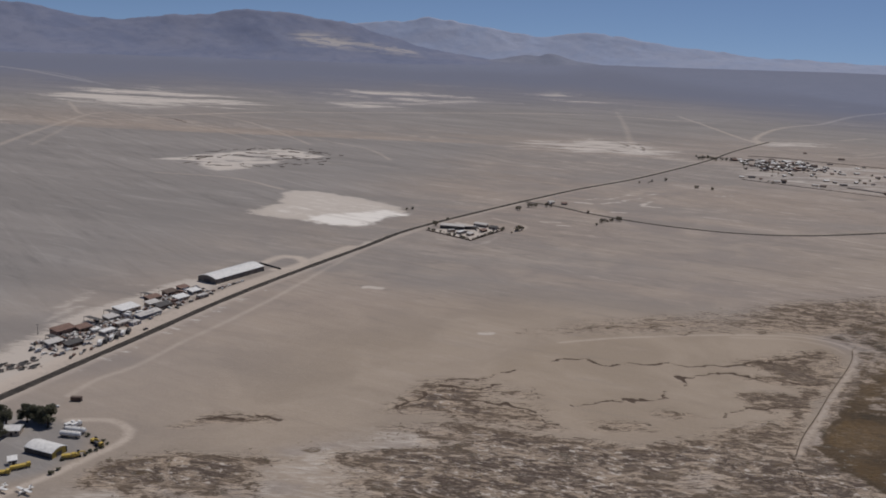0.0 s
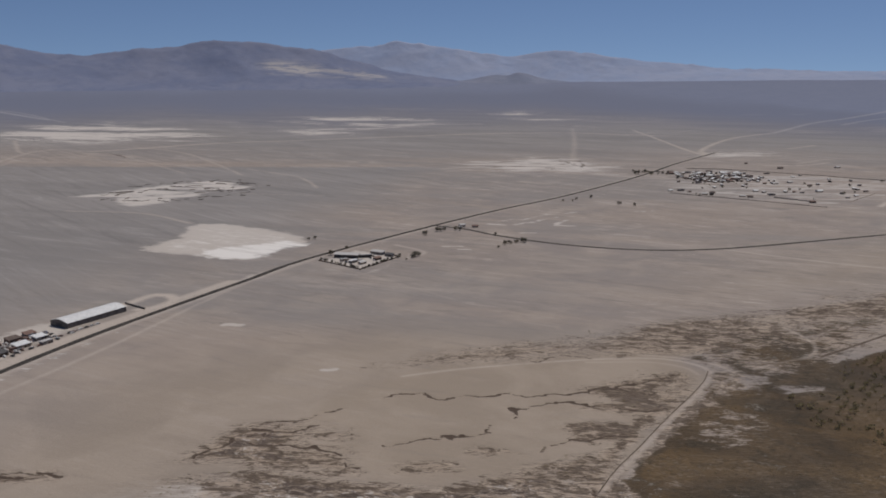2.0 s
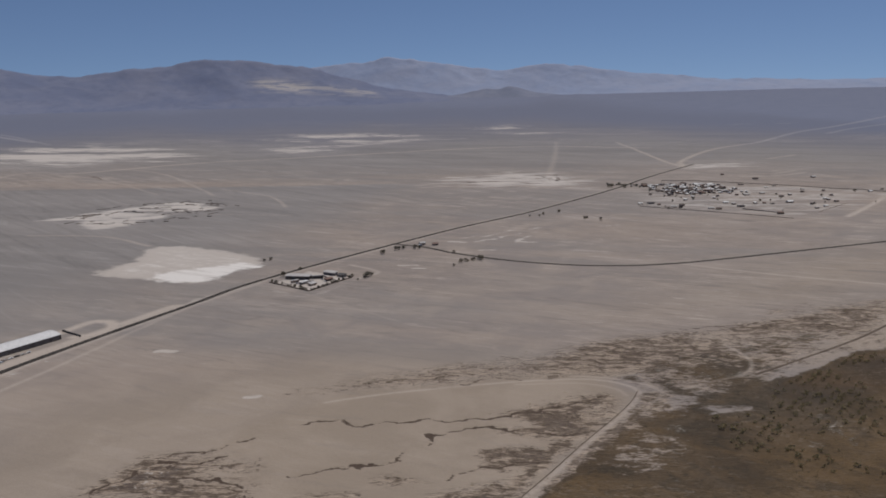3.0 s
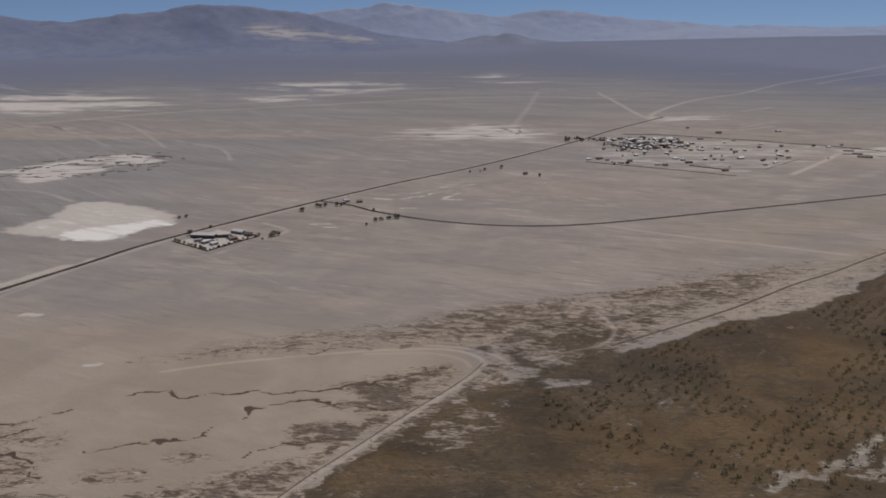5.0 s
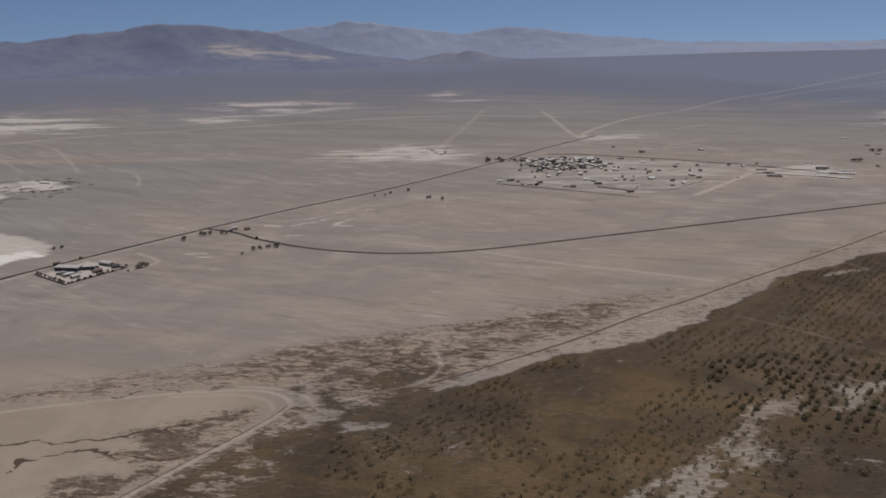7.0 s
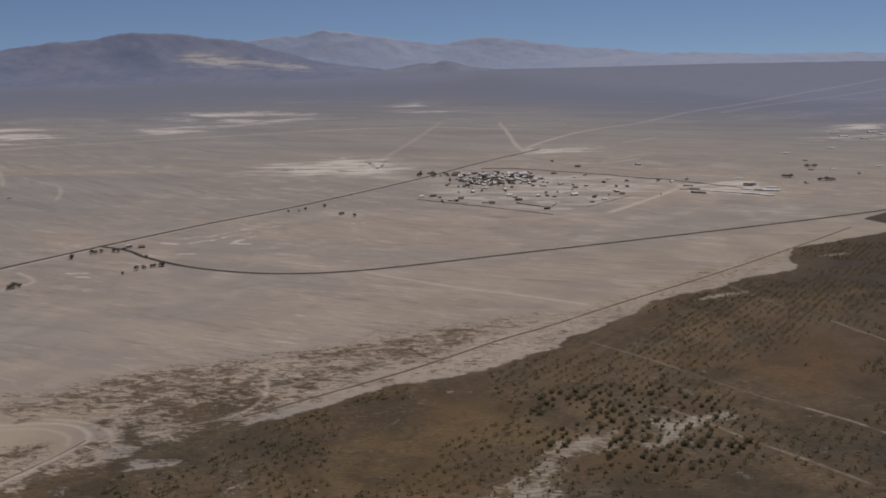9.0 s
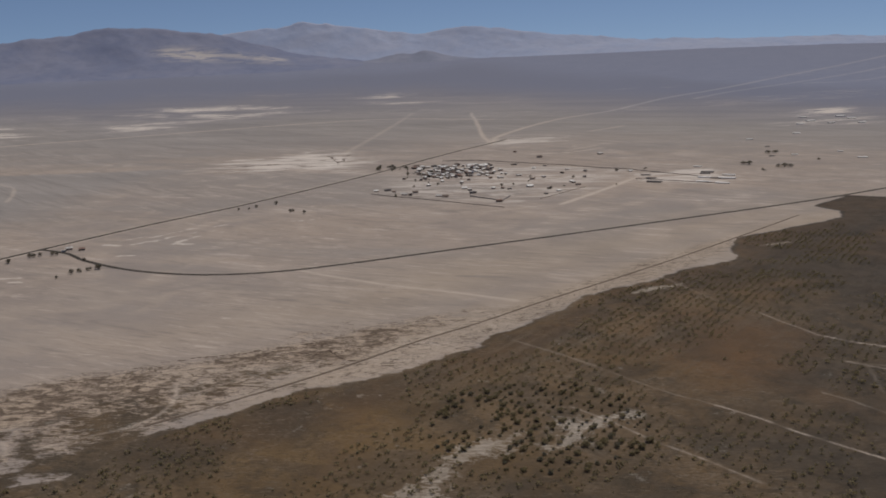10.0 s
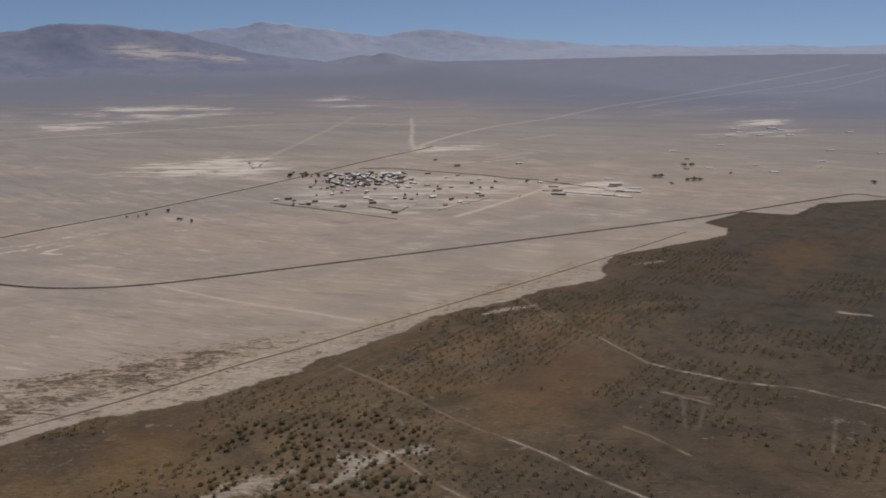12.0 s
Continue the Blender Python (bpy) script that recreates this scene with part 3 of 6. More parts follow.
def build_ground():
    fan = np.radians(np.concatenate([np.linspace(-46, 50, 940), np.linspace(50, 314, 70)[1:-1]]))
    radii, r = [60.0, 160.0, 280.0, 380.0, 440.0], 480.0
    while r < 4950:
        radii.append(r)
        r += min(max(0.8, 1.0 * (r - 230) ** 2 / 200000.0), 15.0)
    radii = np.array(radii + [4950.0])
    R, A = np.meshgrid(radii, fan, indexing="ij")
    X, Y = (HUB[0] + R * np.sin(A)).ravel(), (HUB[1] + R * np.cos(A)).ravel()
    # wander the outlines so that no border is drawn with a ruler
    wx = 22 * (vnoise(X, Y, 34, 3) - 0.5) + 9 * (vnoise(X, Y, 7, 4) - 0.5)
    wy = 22 * (vnoise(X, Y, 34, 5) - 0.5) + 9 * (vnoise(X, Y, 7, 6) - 0.5)
    jx, jy = 9 * (vnoise(X, Y, 7, 7) - 0.5), 9 * (vnoise(X, Y, 7, 8) - 0.5)
    k = np.clip(np.hypot(X - MID[0], Y) / 700, 0.6, 3)
    U, V = X + wx * k * 0.6, Y + wy * k * 0.6
    scrub, mottle, pale, track, ochre, white, gravel_haze, gully = (np.zeros(X.shape) for _ in range(8))
    area(scrub, SCRUB, X + wx * 0.35 + jx * 0.4, Y + wy * 0.35 + jy * 0.4, 5.0)
    area(mottle, BAND, U, V, 7, 0.95)
    area(mottle, [(-95, 292), (-80, 306), (-58, 308), (-55, 298)], U, V, 5, 0.8)
    area(mottle, [(-18, 315), (-4, 346), (35, 354), (46, 332), (42, 303), (0, 308)], U, V, 8, 0.8)
    mottle *= np.clip((vnoise(X * 0.6, Y, 26, 11, 4) - 0.26) * 4.2, 0.0, 1.25)
    upper = np.zeros(X.shape)
    area(upper, INNER, X + jx, Y + jy, 6, 1.0)
    for crust_patch in CRUSTS:
        area(upper, crust_patch, X + jx, Y + jy, 4, 0.95)
    trail(upper, [(x + 7, y - 4) for x, y in LEG], X + jx, Y + jy, 8, 5, 1.0), trail(upper, [(x - 7, y + 4) for x, y in LEG[2:]], X + jx, Y + jy, 3, 5, 0.8)
    area(upper, UPPER, U, V, 12, 0.82)
    area(upper, [(284, 470), (290, 520), (339, 578), (394, 582), (421, 568), (442, 589), (475, 580), (407, 533), (366, 506), (320, 470)], U, V, 14, 0.3)
    mottle = np.maximum(mottle, upper * np.clip(0.55 + 0.9 * (vnoise(X, Y, 40, 14, 3) - 0.3), 0.35, 1.0))
    area(upper := np.zeros(X.shape), SHORE, X + jx, Y + jy, 6, 0.34)
    mottle = np.maximum(mottle, upper)
    rilled = np.zeros(X.shape)
    area(rilled, RILLED, U, V, 18, 0.5)
    mottle = np.maximum(mottle, rilled * np.clip((vnoise(X * 0.7, Y, 26, 18, 4) - 0.36) * 4, 0.2, 1.0))
    trampled = np.zeros(X.shape)
    area(trampled, [(190, 425), (215, 470), (270, 500), (330, 520), (372, 545), (330, 478), (265, 410), (215, 385)], U, V, 24, 0.4)
    area(trampled, [(192, 430), (215, 462), (262, 482), (300, 470), (335, 474), (300, 436), (268, 406), (250, 380), (215, 380)], U, V, 12, 0.5)
    area(trampled, [(112, 268), (142, 314), (166, 348), (192, 384), (222, 392), (215, 350), (190, 300), (170, 250)], U, V, 9, 0.55)
    area(trampled, [(205, 425), (240, 470), (300, 500), (360, 520), (330, 478), (285, 440), (268, 405), (235, 385), (212, 392)], U, V, 16, 0.62)
    area(trampled, BAND, U, V, 10, 1.0)
    area(trampled, [(198, 372), (212, 386), (234, 400), (242, 380), (225, 368), (205, 362)], X + jx, Y + jy, 6, 0.62)
    trail(trampled, [(x + 6, y - 4) for x, y in LEG], X + jx, Y + jy, 8, 6, 0.6), area(trampled, [(226, 381), (236, 379), (256, 382), (272, 404), (270, 428), (246, 412), (224, 398)], X + jx, Y + jy, 10, 0.95)
    trampled = np.where(Y < 320, trampled * np.clip((vnoise(X * 0.6, Y, 20, 13, 5) - 0.44) * 5, 0, 0.46), trampled)
    scrub = np.maximum(scrub, trampled * (0.5 + 0.8 * vnoise(X, Y, 22, 12)))
    thin = np.zeros(X.shape)
    area(thin, [(138, 290), (194, 380), (212, 372), (215, 345), (200, 310), (178, 262)], U, V, 12, 1.0)
    scrub *= 1 - thin * np.clip((vnoise(X * 0.7, Y, 13, 17, 4) - 0.42) * 3.2, 0, 0.46)
    mottle = np.maximum(mottle, thin * 0.45)
    area(pale, BAND, U, V, 14, 0.46), area(pale, UPPER, U, V, 14, 0.3)
    area(pale, [(300, 452), (365, 520), (440, 575), (520, 640), (620, 710), (700, 760), (650, 690), (500, 577), (400, 495), (330, 458)], U, V, 6, 0.2)
    area(pale, SAND, X + wx * 0.7 + jx, Y + wy * 0.7 + jy, 9, 0.95), area(white, SAND, X + wx * 0.8, Y + wy * 0.8, 22, 0.44), area(white, WHITE, X + wx * 0.8 + jx, Y + wy * 0.8 + jy, 9, 0.9)
    area(pale, RUIN, X + wx * 0.5, Y + wy * 0.5, 10, 0.7), area(pale, TOWN, X + wx * 2, Y + wy * 2, 60, 0.34), area(pale, WORKS, X + wx * 1.5, Y + wy * 1.5, 20, 0.5)
    area(pale, PALE_C, X + wx * 3, Y + wy * 3, 60, 0.62), area(white, [(329, 1773), (393, 1740), (390, 1549), (344, 1486), (320, 1566)], U, V, 30, 0.5), area(pale, JUNK, U, V, 8, 0.85)
    for points, width in (([(-196, 439), (-194, 469), (-189, 484), (-174, 487)], 5), ([(-193, 414), (-188, 442)], 4), ([(-60, 620), (-33, 680), (-14, 690)], 5), ([(-4, 660), (20, 640), (56, 700), (60, 730)], 7), ([(-30, 700), (-12, 760), (20, 775)], 6)):
        trail(pale, points, X + wx * 0.6, Y + wy * 0.6, width * 0.5, 5, 0.36)
    trail(white, [(-150, 345), (-118, 440), (-104, 487)], X, Y, 7, 5, 0.4)
    for scar in (SCAR_A, SCAR_B):
        area(pale, scar, X + wx * 0.8, Y + wy * 0.8, 9, 1.25)
    area(pale, [(544, 602), (571, 618), (602, 624), (585, 613), (556, 603)], X, Y, 2.5, 1.0)
    area(pale, [(1494, 2122), (1653, 2368), (1751, 2359), (1680, 2124), (1582, 1985)], U, V, 60, 0.55)
    for px_, py_, pl in ((656, 396, 22), (660, 402, 14), (664, 384, 16), (671, 369, 18), (608, 470, 8), (619, 434, 7), (524, 394, 4), (559, 344, 8), (418, 455, 8), (364, 448, 12), (347, 436, 10), (462, 477, 5), (690, 380, 20)):
        trail(pale, [(px_, py_), (px_ + 0.5 * pl, py_ + 0.1 * pl), (px_ + pl, py_ - 0.15 * pl)], U, V, 0.6, 3.0, 0.7)
    for wisp in ([(291, 287), (308, 294), (334, 309), (350, 317), (371, 341), (378, 352)], [(318, 290), (342, 300), (358, 317), (374, 334)]):
        trail(pale, wisp, X + jx * 2, Y + jy * 2, 3.0, 5.0, 1.0)
    for wisp in ([(255, 338), (267, 345), (280, 361)], [(300, 413), (308, 418)], [(228, 291), (245, 292)], [(299, 295), (319, 302), (334, 309)], [(350, 317), (371, 341)], [(308, 290), (345, 300)]):
        trail(pale, wisp, X + jx * 1.5, Y + jy * 1.5, 0.3, 2.6, 0.6)
    area(pale, [(-10, 698), (22, 665), (48, 713), (12, 744)], X, Y, 4, 0.95), area(white, [(-4, 705), (20, 680), (40, 712), (10, 735)], X + jx, Y + jy, 8, 0.36)
    for far_patch, strength in FAR_BELTS:
        area(pale, far_patch, X + wx * 4, Y + wy * 4, 130, strength)
    for points, width, strength in (s for s in FAR_STREAKS if s[1] > 13):
        broken = 0.9 if width < 13 else 1.15
        loose = k * (0.5 if width > 13 else 0.12)
        trail(pale, smooth_line(points, 20), X + wx * loose, Y + wy * loose, width, width * 0.9, strength * 0.72 * broken), trail(white, points, X + wx * loose, Y + wy * loose, width * 0.3, width, strength * 0.22)
    pale = np.where(np.hypot(X - MID[0], Y - MID[1]) > 2150, pale * np.clip((vnoise(X * 0.35, Y, 70, 95, 4) - 0.3) * 3.2, 0.1, 1.15), pale)
    far_track = np.zeros(X.shape)
    for points, width, strength in (s for s in FAR_STREAKS if s[1] < 13):
        trail(far_track, smooth_line(points, 20), X + wx * 0.1 * k, Y + wy * 0.1 * k, width * 0.35, width * 0.7, 0.62 * strength)
    for ox, oy, ex, ey in ((175, 918, 207, 962), (201, 889, 227, 920), (163, 885, 184, 906), (231, 966, 243, 981), (188, 905, 214, 938), (150, 905, 168, 925)):
        trail(pale, [(ox, oy), (ex, ey)], U, V, 2.2, 4, 0.62)
    for px_, py_, pl in ((87, 762, 16), (100, 745, 10), (164, 832, 12), (136, 887, 14), (-45, 505, 10), (20, 420, 5), (200, 880, 18), (300, 985, 25)):
        trail(pale, [(px_, py_), (px_ + pl, py_ - 0.2 * pl)], U, V, 1.5, 3.5, 0.9)
    pale = np.maximum(pale, scrub * np.clip((vnoise(X, Y * 1.5, 15, 21, 4) - 0.62) * 4, 0, 0.3))
    for soil_patch in OCHRES:
        area(ochre, soil_patch, U, V, 18, 0.95)
    ochre = np.maximum(ochre, 0.5 * scrub * np.clip((vnoise(X, Y, 60, 31) - 0.55) * 4, 0, 1))
    area(ochre, [(40, 405), (75, 430), (150, 445), (230, 470), (330, 520), (440, 575), (420, 540), (300, 450), (205, 400), (180, 350), (130, 282), (60, 285), (0, 310), (10, 370)], U, V, 25, 0.9)
    area(ochre, [(-150, 235), (-120, 300), (-80, 420), (40, 500), (160, 480), (140, 280), (60, 240), (-60, 200)], U, V, 50, 0.55)
    area(ochre, [(300, 470), (400, 560), (520, 650), (640, 740), (760, 820), (850, 880), (840, 830), (690, 730), (560, 620), (440, 530), (340, 460)], U, V, 40, 0.8)
    area(ochre, [(230, 560), (400, 740), (640, 850), (900, 960), (830, 880), (700, 770), (520, 650), (380, 560)], U, V, 70, 0.5)
    for points, width, edge, strength in TRAILS:
        trail(track, smooth_line(points, 6), X + wx * 0.08, Y + wy * 0.08, width * 0.75, edge * 0.8, strength)
    track = np.maximum(track, far_track)
    track *= np.clip(0.45 + 1.1 * vnoise(X, Y, 24, 15), 0, 1)
    track *= 1 - np.clip(scrub, 0, 1) * np.clip((vnoise(X, Y, 9, 16, 3) - 0.42) * 2.6, 0, 0.8)
    trail(track, [(x - 6.5, y + 2.2) for x, y in HIGHWAY[:6]], X, Y, 9.0, 3.0, 0.8)
    trail(track, HIGHWAY, X, Y, 7.5, 3.0, 0.5)
    for points, width in GULLIES:
        trail(gully, points, X + jx, Y + jy, width * 0.2, 1.0)
    gully *= np.clip((vnoise(X, Y, 4, 71, 2) - 0.12) * 3.5, 0.45, 1)
    for points, width in (([(193, 1601), (215, 1614), (253, 1614)], 22), ([(359, 1585), (335, 1760)], 7), ([(359, 1585), (377, 1747)], 7), ([(270, 1545), (330, 1560)], 9), ([(-653, 1997), (-597, 1926), (-528, 1809)], 7), ([(-640, 1990), (-760, 1930)], 3)):
        trail(gully, points, X + jx * 2, Y + jy * 2, width * 0.2, width * 0.5, 0.7)
    trail(gully, [(126, 285), (120, 250)], X, Y, 0.3, 0.45)
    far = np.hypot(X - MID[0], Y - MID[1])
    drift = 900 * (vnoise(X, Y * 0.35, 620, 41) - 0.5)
    # above 1 this mask sets how much hazy blue-grey is painted in
    gravel_haze = np.clip((far + drift + 0.75 * np.clip(X - 850, 0, 1400) - 1580) / 1000, 0, 3)
    gravel_haze = np.maximum(gravel_haze, 0.85 * np.clip((-X - 60 + 0.18 * (Y - 400) + drift * 0.25) / 180, 0, 1) * (Y > 350) * (Y < 1600))
    area(gravel_haze, DEPOT, X, Y, 4, 0.95), area(gravel_haze, JUNK, U, V, 10, 0.5)
    area(gravel_haze, [(-12, 698), (22, 662), (50, 713), (12, 746)], X, Y, 5, 0.25)
    belt = np.zeros(X.shape)
    area(belt, [(268, 408), (321, 448), (401, 489), (467, 544), (549, 608), (656, 682), (690, 690), (560, 580), (470, 500), (400, 450), (330, 400), (280, 385)], U, V, 12, 0.9)
    gravel_haze = np.maximum(gravel_haze, belt * np.clip((scrub - 0.5) * 3, 0, 1))
    paler = np.clip((vnoise(X * 0.45 + Y * 0.2, Y, 330, 51, 4) - 0.63) * 9, 0, 0.6) * np.clip((far - 1500) / 500, 0, 1) * np.clip((4100 - far) / 500, 0, 1)
    pale = np.maximum(pale, 0.3 * paler)
    WX, WY = place(X, Y)
    Z = land_z(WX, WY) - 0.35 * gully + scrub * 0.9 * (vnoise(X, Y, 14, 61) - 0.5) * np.clip((far - 260) / 100, 0, 1)
    nr, na = R.shape
    me = bpy.data.meshes.new("ground")
    centre = np.array([[*spot(*HUB), 0.0]])
    verts = np.vstack([np.stack([WX, WY, Z], 1), centre])
    i = (np.arange(nr - 1)[:, None] * na + np.arange(na)[None, :])
    j = (np.arange(nr - 1)[:, None] * na + (np.arange(na)[None, :] + 1) % na)
    quads = np.stack([i, j, j + na, i + na], -1).reshape(-1, 4)[:, ::-1]
    me.vertices.add(len(verts))
    me.vertices.foreach_set("co", verts.ravel())
    n_tri = na
    tri = np.stack([np.arange(na), (np.arange(na) + 1) % na, np.full(na, nr * na)], 1)
    loops = np.concatenate([quads.ravel(), tri.ravel()])
    me.loops.add(len(loops))
    me.loops.foreach_set("vertex_index", loops.astype(np.int32))
    me.polygons.add(len(quads) + n_tri)
    starts = np.concatenate([np.arange(len(quads)) * 4, len(quads) * 4 + np.arange(n_tri) * 3])
    me.polygons.foreach_set("loop_start", starts.astype(np.int32))
    me.polygons.foreach_set("use_smooth", np.ones(len(starts), bool))
    for name, four in (("cover", (scrub, mottle, pale, track)), ("soil", (ochre, white, gravel_haze, gully))):
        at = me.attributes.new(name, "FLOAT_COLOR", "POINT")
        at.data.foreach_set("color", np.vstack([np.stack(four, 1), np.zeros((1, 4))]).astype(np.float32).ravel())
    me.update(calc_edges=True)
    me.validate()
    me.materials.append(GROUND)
    return tagged(new("ground", me), "dry grey-brown desert plain with dark scrub margin", "ground", kind="structure")


ground = build_ground()


def road(name, points, width, mat, label, lift=0.12, step=8.0):
    line = [spot(*q) for q in smooth_line(points, step)]
    bm = bmesh.new()
    last = None
    for k, (x, y) in enumerate(line):
        a, b = line[max(k - 1, 0)], line[min(k + 1, len(line) - 1)]
        t = Vector((b[0] - a[0], b[1] - a[1], 0)).normalized()
        n = Vector((-t.y, t.x, 0))
        w = width * (0.5 + 0.03 * math.sin(k * 1.7) + 0.02 * math.sin(k * 0.61))
        row = []
        for side, drop in ((-1.15, -0.25), (-1, 0), (0, 0.05), (1, 0), (1.15, -0.25)):
            p = Vector((x, y, 0)) + n * side * w
            row.append(bm.verts.new((p.x, p.y, float(land_z(p.x, p.y)) + lift + drop)))
        if last:
            for u in range(4):
                bm.faces.new((last[u], row[u], row[u + 1], last[u + 1]))
        last = row
    me = bpy.data.meshes.new(name)
    bm.normal_update()
    bm.to_mesh(me), bm.free()
    me.materials.append(mat)
    return tagged(new(name, me), label, "road", kind="structure")


road("road", HIGHWAY, 3.9, ASPHALT, "straight dark asphalt highway across the desert plain")
road("road", BRANCH, 3.4, ASPHALT, "narrow dark asphalt branch road curving over the plain")
DIRT = plain_material("packed_dirt", (0.125, 0.096, 0.075), (0.16, 0.125, 0.098), 0.3, 1.0, 0.0, 0.05)
road("dirt_road", [(x - 1.2, y + 0.8) for x, y in BEND[6:]], 0.45, DIRT, "narrow brown rut of a curving dirt track", 0.1, 4.0)
road("dirt_road", EDGE_TRACK, 1.5, DIRT, "brown dirt road along the edge of the scrub")


def mountains(name, label, profile, near, crest, far, mat, seed, pale_at=None, bend=1.25):
    """A range round the plain: profile gives the crest's height above the eye, in degrees, by its bearing."""
    bearing, rise = zip(*profile)
    az = np.linspace(bearing[0], bearing[-1], int((bearing[-1] - bearing[0]) * 5))
    rr = np.linspace(near, far, 44)
    D, A = np.meshgrid(rr, az, indexing="ij")
    X, Y = MID[0] + D * np.sin(np.radians(A)), MID[1] + D * np.cos(np.radians(A))
    even = np.interp(az, bearing, rise)
    even = np.convolve(np.pad(even, 5, mode="edge"), np.hanning(13)[1:-1] / np.hanning(13).sum(), mode="valid")
    top = 141 + crest * np.tan(np.radians(np.broadcast_to(even, A.shape)))
    base = land_z(X, Y)
    s = np.where(D < crest, (D - near) / (crest - near), 1 - 0.6 * (D - crest) / (far - crest))
    spur = 0.35 + 0.65 * (1 - np.abs(2 * vnoise(X, Y, 330, seed, 5) - 1))
    fade = np.clip(np.minimum(A - bearing[0], bearing[-1] - A) / 6, 0, 1)
    shape = np.clip(s, 0, 1) ** bend
    Z = base - 6 + np.maximum(top - base, 0) * shape * fade * (1 - (1 - shape) * (1 - spur) * 0.75)
    Z += (30 * (vnoise(X, Y, 130, seed + 1, 5) - 0.5) + 9 * (vnoise(X, Y, 34, seed + 3, 4) - 0.5)) * shape * fade
    pale = np.zeros(X.shape)
    if pale_at:
        a0, a1, d0, d1 = pale_at
        wob = 1.5 * (vnoise(X, Y, 150, seed + 2) - 0.5)
        pale = np.clip(np.minimum(A + wob - a0, a1 - A + wob) / 1.2, 0, 1) * np.clip(np.minimum(D - d0, d1 - D) / 90 + wob, 0, 1)
    nr, na = D.shape
    i = np.arange(nr - 1)[:, None] * na + np.arange(na - 1)[None, :]
    me = bpy.data.meshes.new(name)
    me.from_pydata(np.stack([X, Y, Z], -1).reshape(-1, 3).tolist(), [], np.stack([i, i + na, i + na + 1, i + 1], -1).reshape(-1, 4)[:, ::-1].tolist())
    at = me.attributes.new("cover", "FLOAT_COLOR", "POINT")
    z = np.zeros(pale.size)
    at.data.foreach_set("color", np.stack([z, z, pale.ravel(), z], 1).astype(np.float32).ravel())
    me.polygons.foreach_set("use_smooth", np.ones(len(me.polygons), bool))
    me.materials.append(mat)
    return tagged(new(name, me), label, "mountain", kind="structure")


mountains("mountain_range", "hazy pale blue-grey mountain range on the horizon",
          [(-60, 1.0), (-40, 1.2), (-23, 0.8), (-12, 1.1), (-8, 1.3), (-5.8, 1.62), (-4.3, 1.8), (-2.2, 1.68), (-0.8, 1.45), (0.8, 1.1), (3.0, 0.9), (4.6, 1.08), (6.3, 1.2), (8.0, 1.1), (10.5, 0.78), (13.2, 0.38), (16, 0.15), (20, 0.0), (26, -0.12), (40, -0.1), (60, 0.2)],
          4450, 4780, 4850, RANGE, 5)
mountains("mountain_massif", "broad rocky mountain massif above the plain, tinted mauve-grey for hazy air",
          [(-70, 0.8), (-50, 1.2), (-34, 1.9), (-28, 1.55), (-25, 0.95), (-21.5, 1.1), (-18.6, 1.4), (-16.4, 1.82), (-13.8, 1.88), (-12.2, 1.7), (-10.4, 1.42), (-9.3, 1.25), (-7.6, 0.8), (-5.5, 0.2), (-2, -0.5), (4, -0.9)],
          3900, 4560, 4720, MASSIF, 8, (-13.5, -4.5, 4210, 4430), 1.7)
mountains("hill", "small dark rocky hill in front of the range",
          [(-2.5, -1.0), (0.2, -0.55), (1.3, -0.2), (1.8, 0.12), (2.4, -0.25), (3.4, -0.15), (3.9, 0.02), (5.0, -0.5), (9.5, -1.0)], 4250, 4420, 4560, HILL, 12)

# ---- things: builders ----
rng = random.Random(11)


def paint(name, colour, rough=0.6, metal=0.0, worn=0.35):
    return plain_material(name, colour, tuple(v * (1 - worn) for v in colour), 0.8, rough, metal, 0.4)


WHITE_SHEET = paint("white_sheet_metal", (0.78, 0.765, 0.74), 0.6, 0.0, 0.22)
WHITE_WALL = paint("whitewashed_plaster", (0.74, 0.70, 0.65), 0.9, 0.0, 0.25)
GREY_SHEET = paint("grey_sheet_metal", (0.56, 0.53, 0.50), 0.75, 0.0, 0.25)
DARK_SHEET = paint("dark_weathered_sheet", (0.105, 0.098, 0.095), 0.85)
YELLOW = paint("yellow_paint", (0.56, 0.40, 0.085), 0.55, 0.0, 0.25)
RUST = paint("rusty_red_brown", (0.23, 0.145, 0.115), 0.85)
BLUE = paint("faded_blue_paint", (0.20, 0.21, 0.25), 0.6)
WALL_SHEET = paint("grey_brown_sheet", (0.20, 0.178, 0.160), 0.85)
BROWN = paint("dark_brown_boards", (0.15, 0.11, 0.09), 0.85)
TAN = paint("tan_plaster", (0.46, 0.38, 0.31), 0.9)
BLOCK = paint("grey_block_wall", (0.33, 0.30, 0.275), 0.92)
RUBBLE = paint("broken_adobe", (0.22, 0.175, 0.14), 0.95)
RUBBER = paint("black_rubber", (0.022, 0.022, 0.022), 0.85)
GLASS = paint("dark_window_glass", (0.025, 0.028, 0.032), 0.15)
WOOD = paint("weathered_wood", (0.12, 0.085, 0.06), 0.9)
BARK = paint("grey_brown_bark", (0.10, 0.075, 0.055), 0.95)


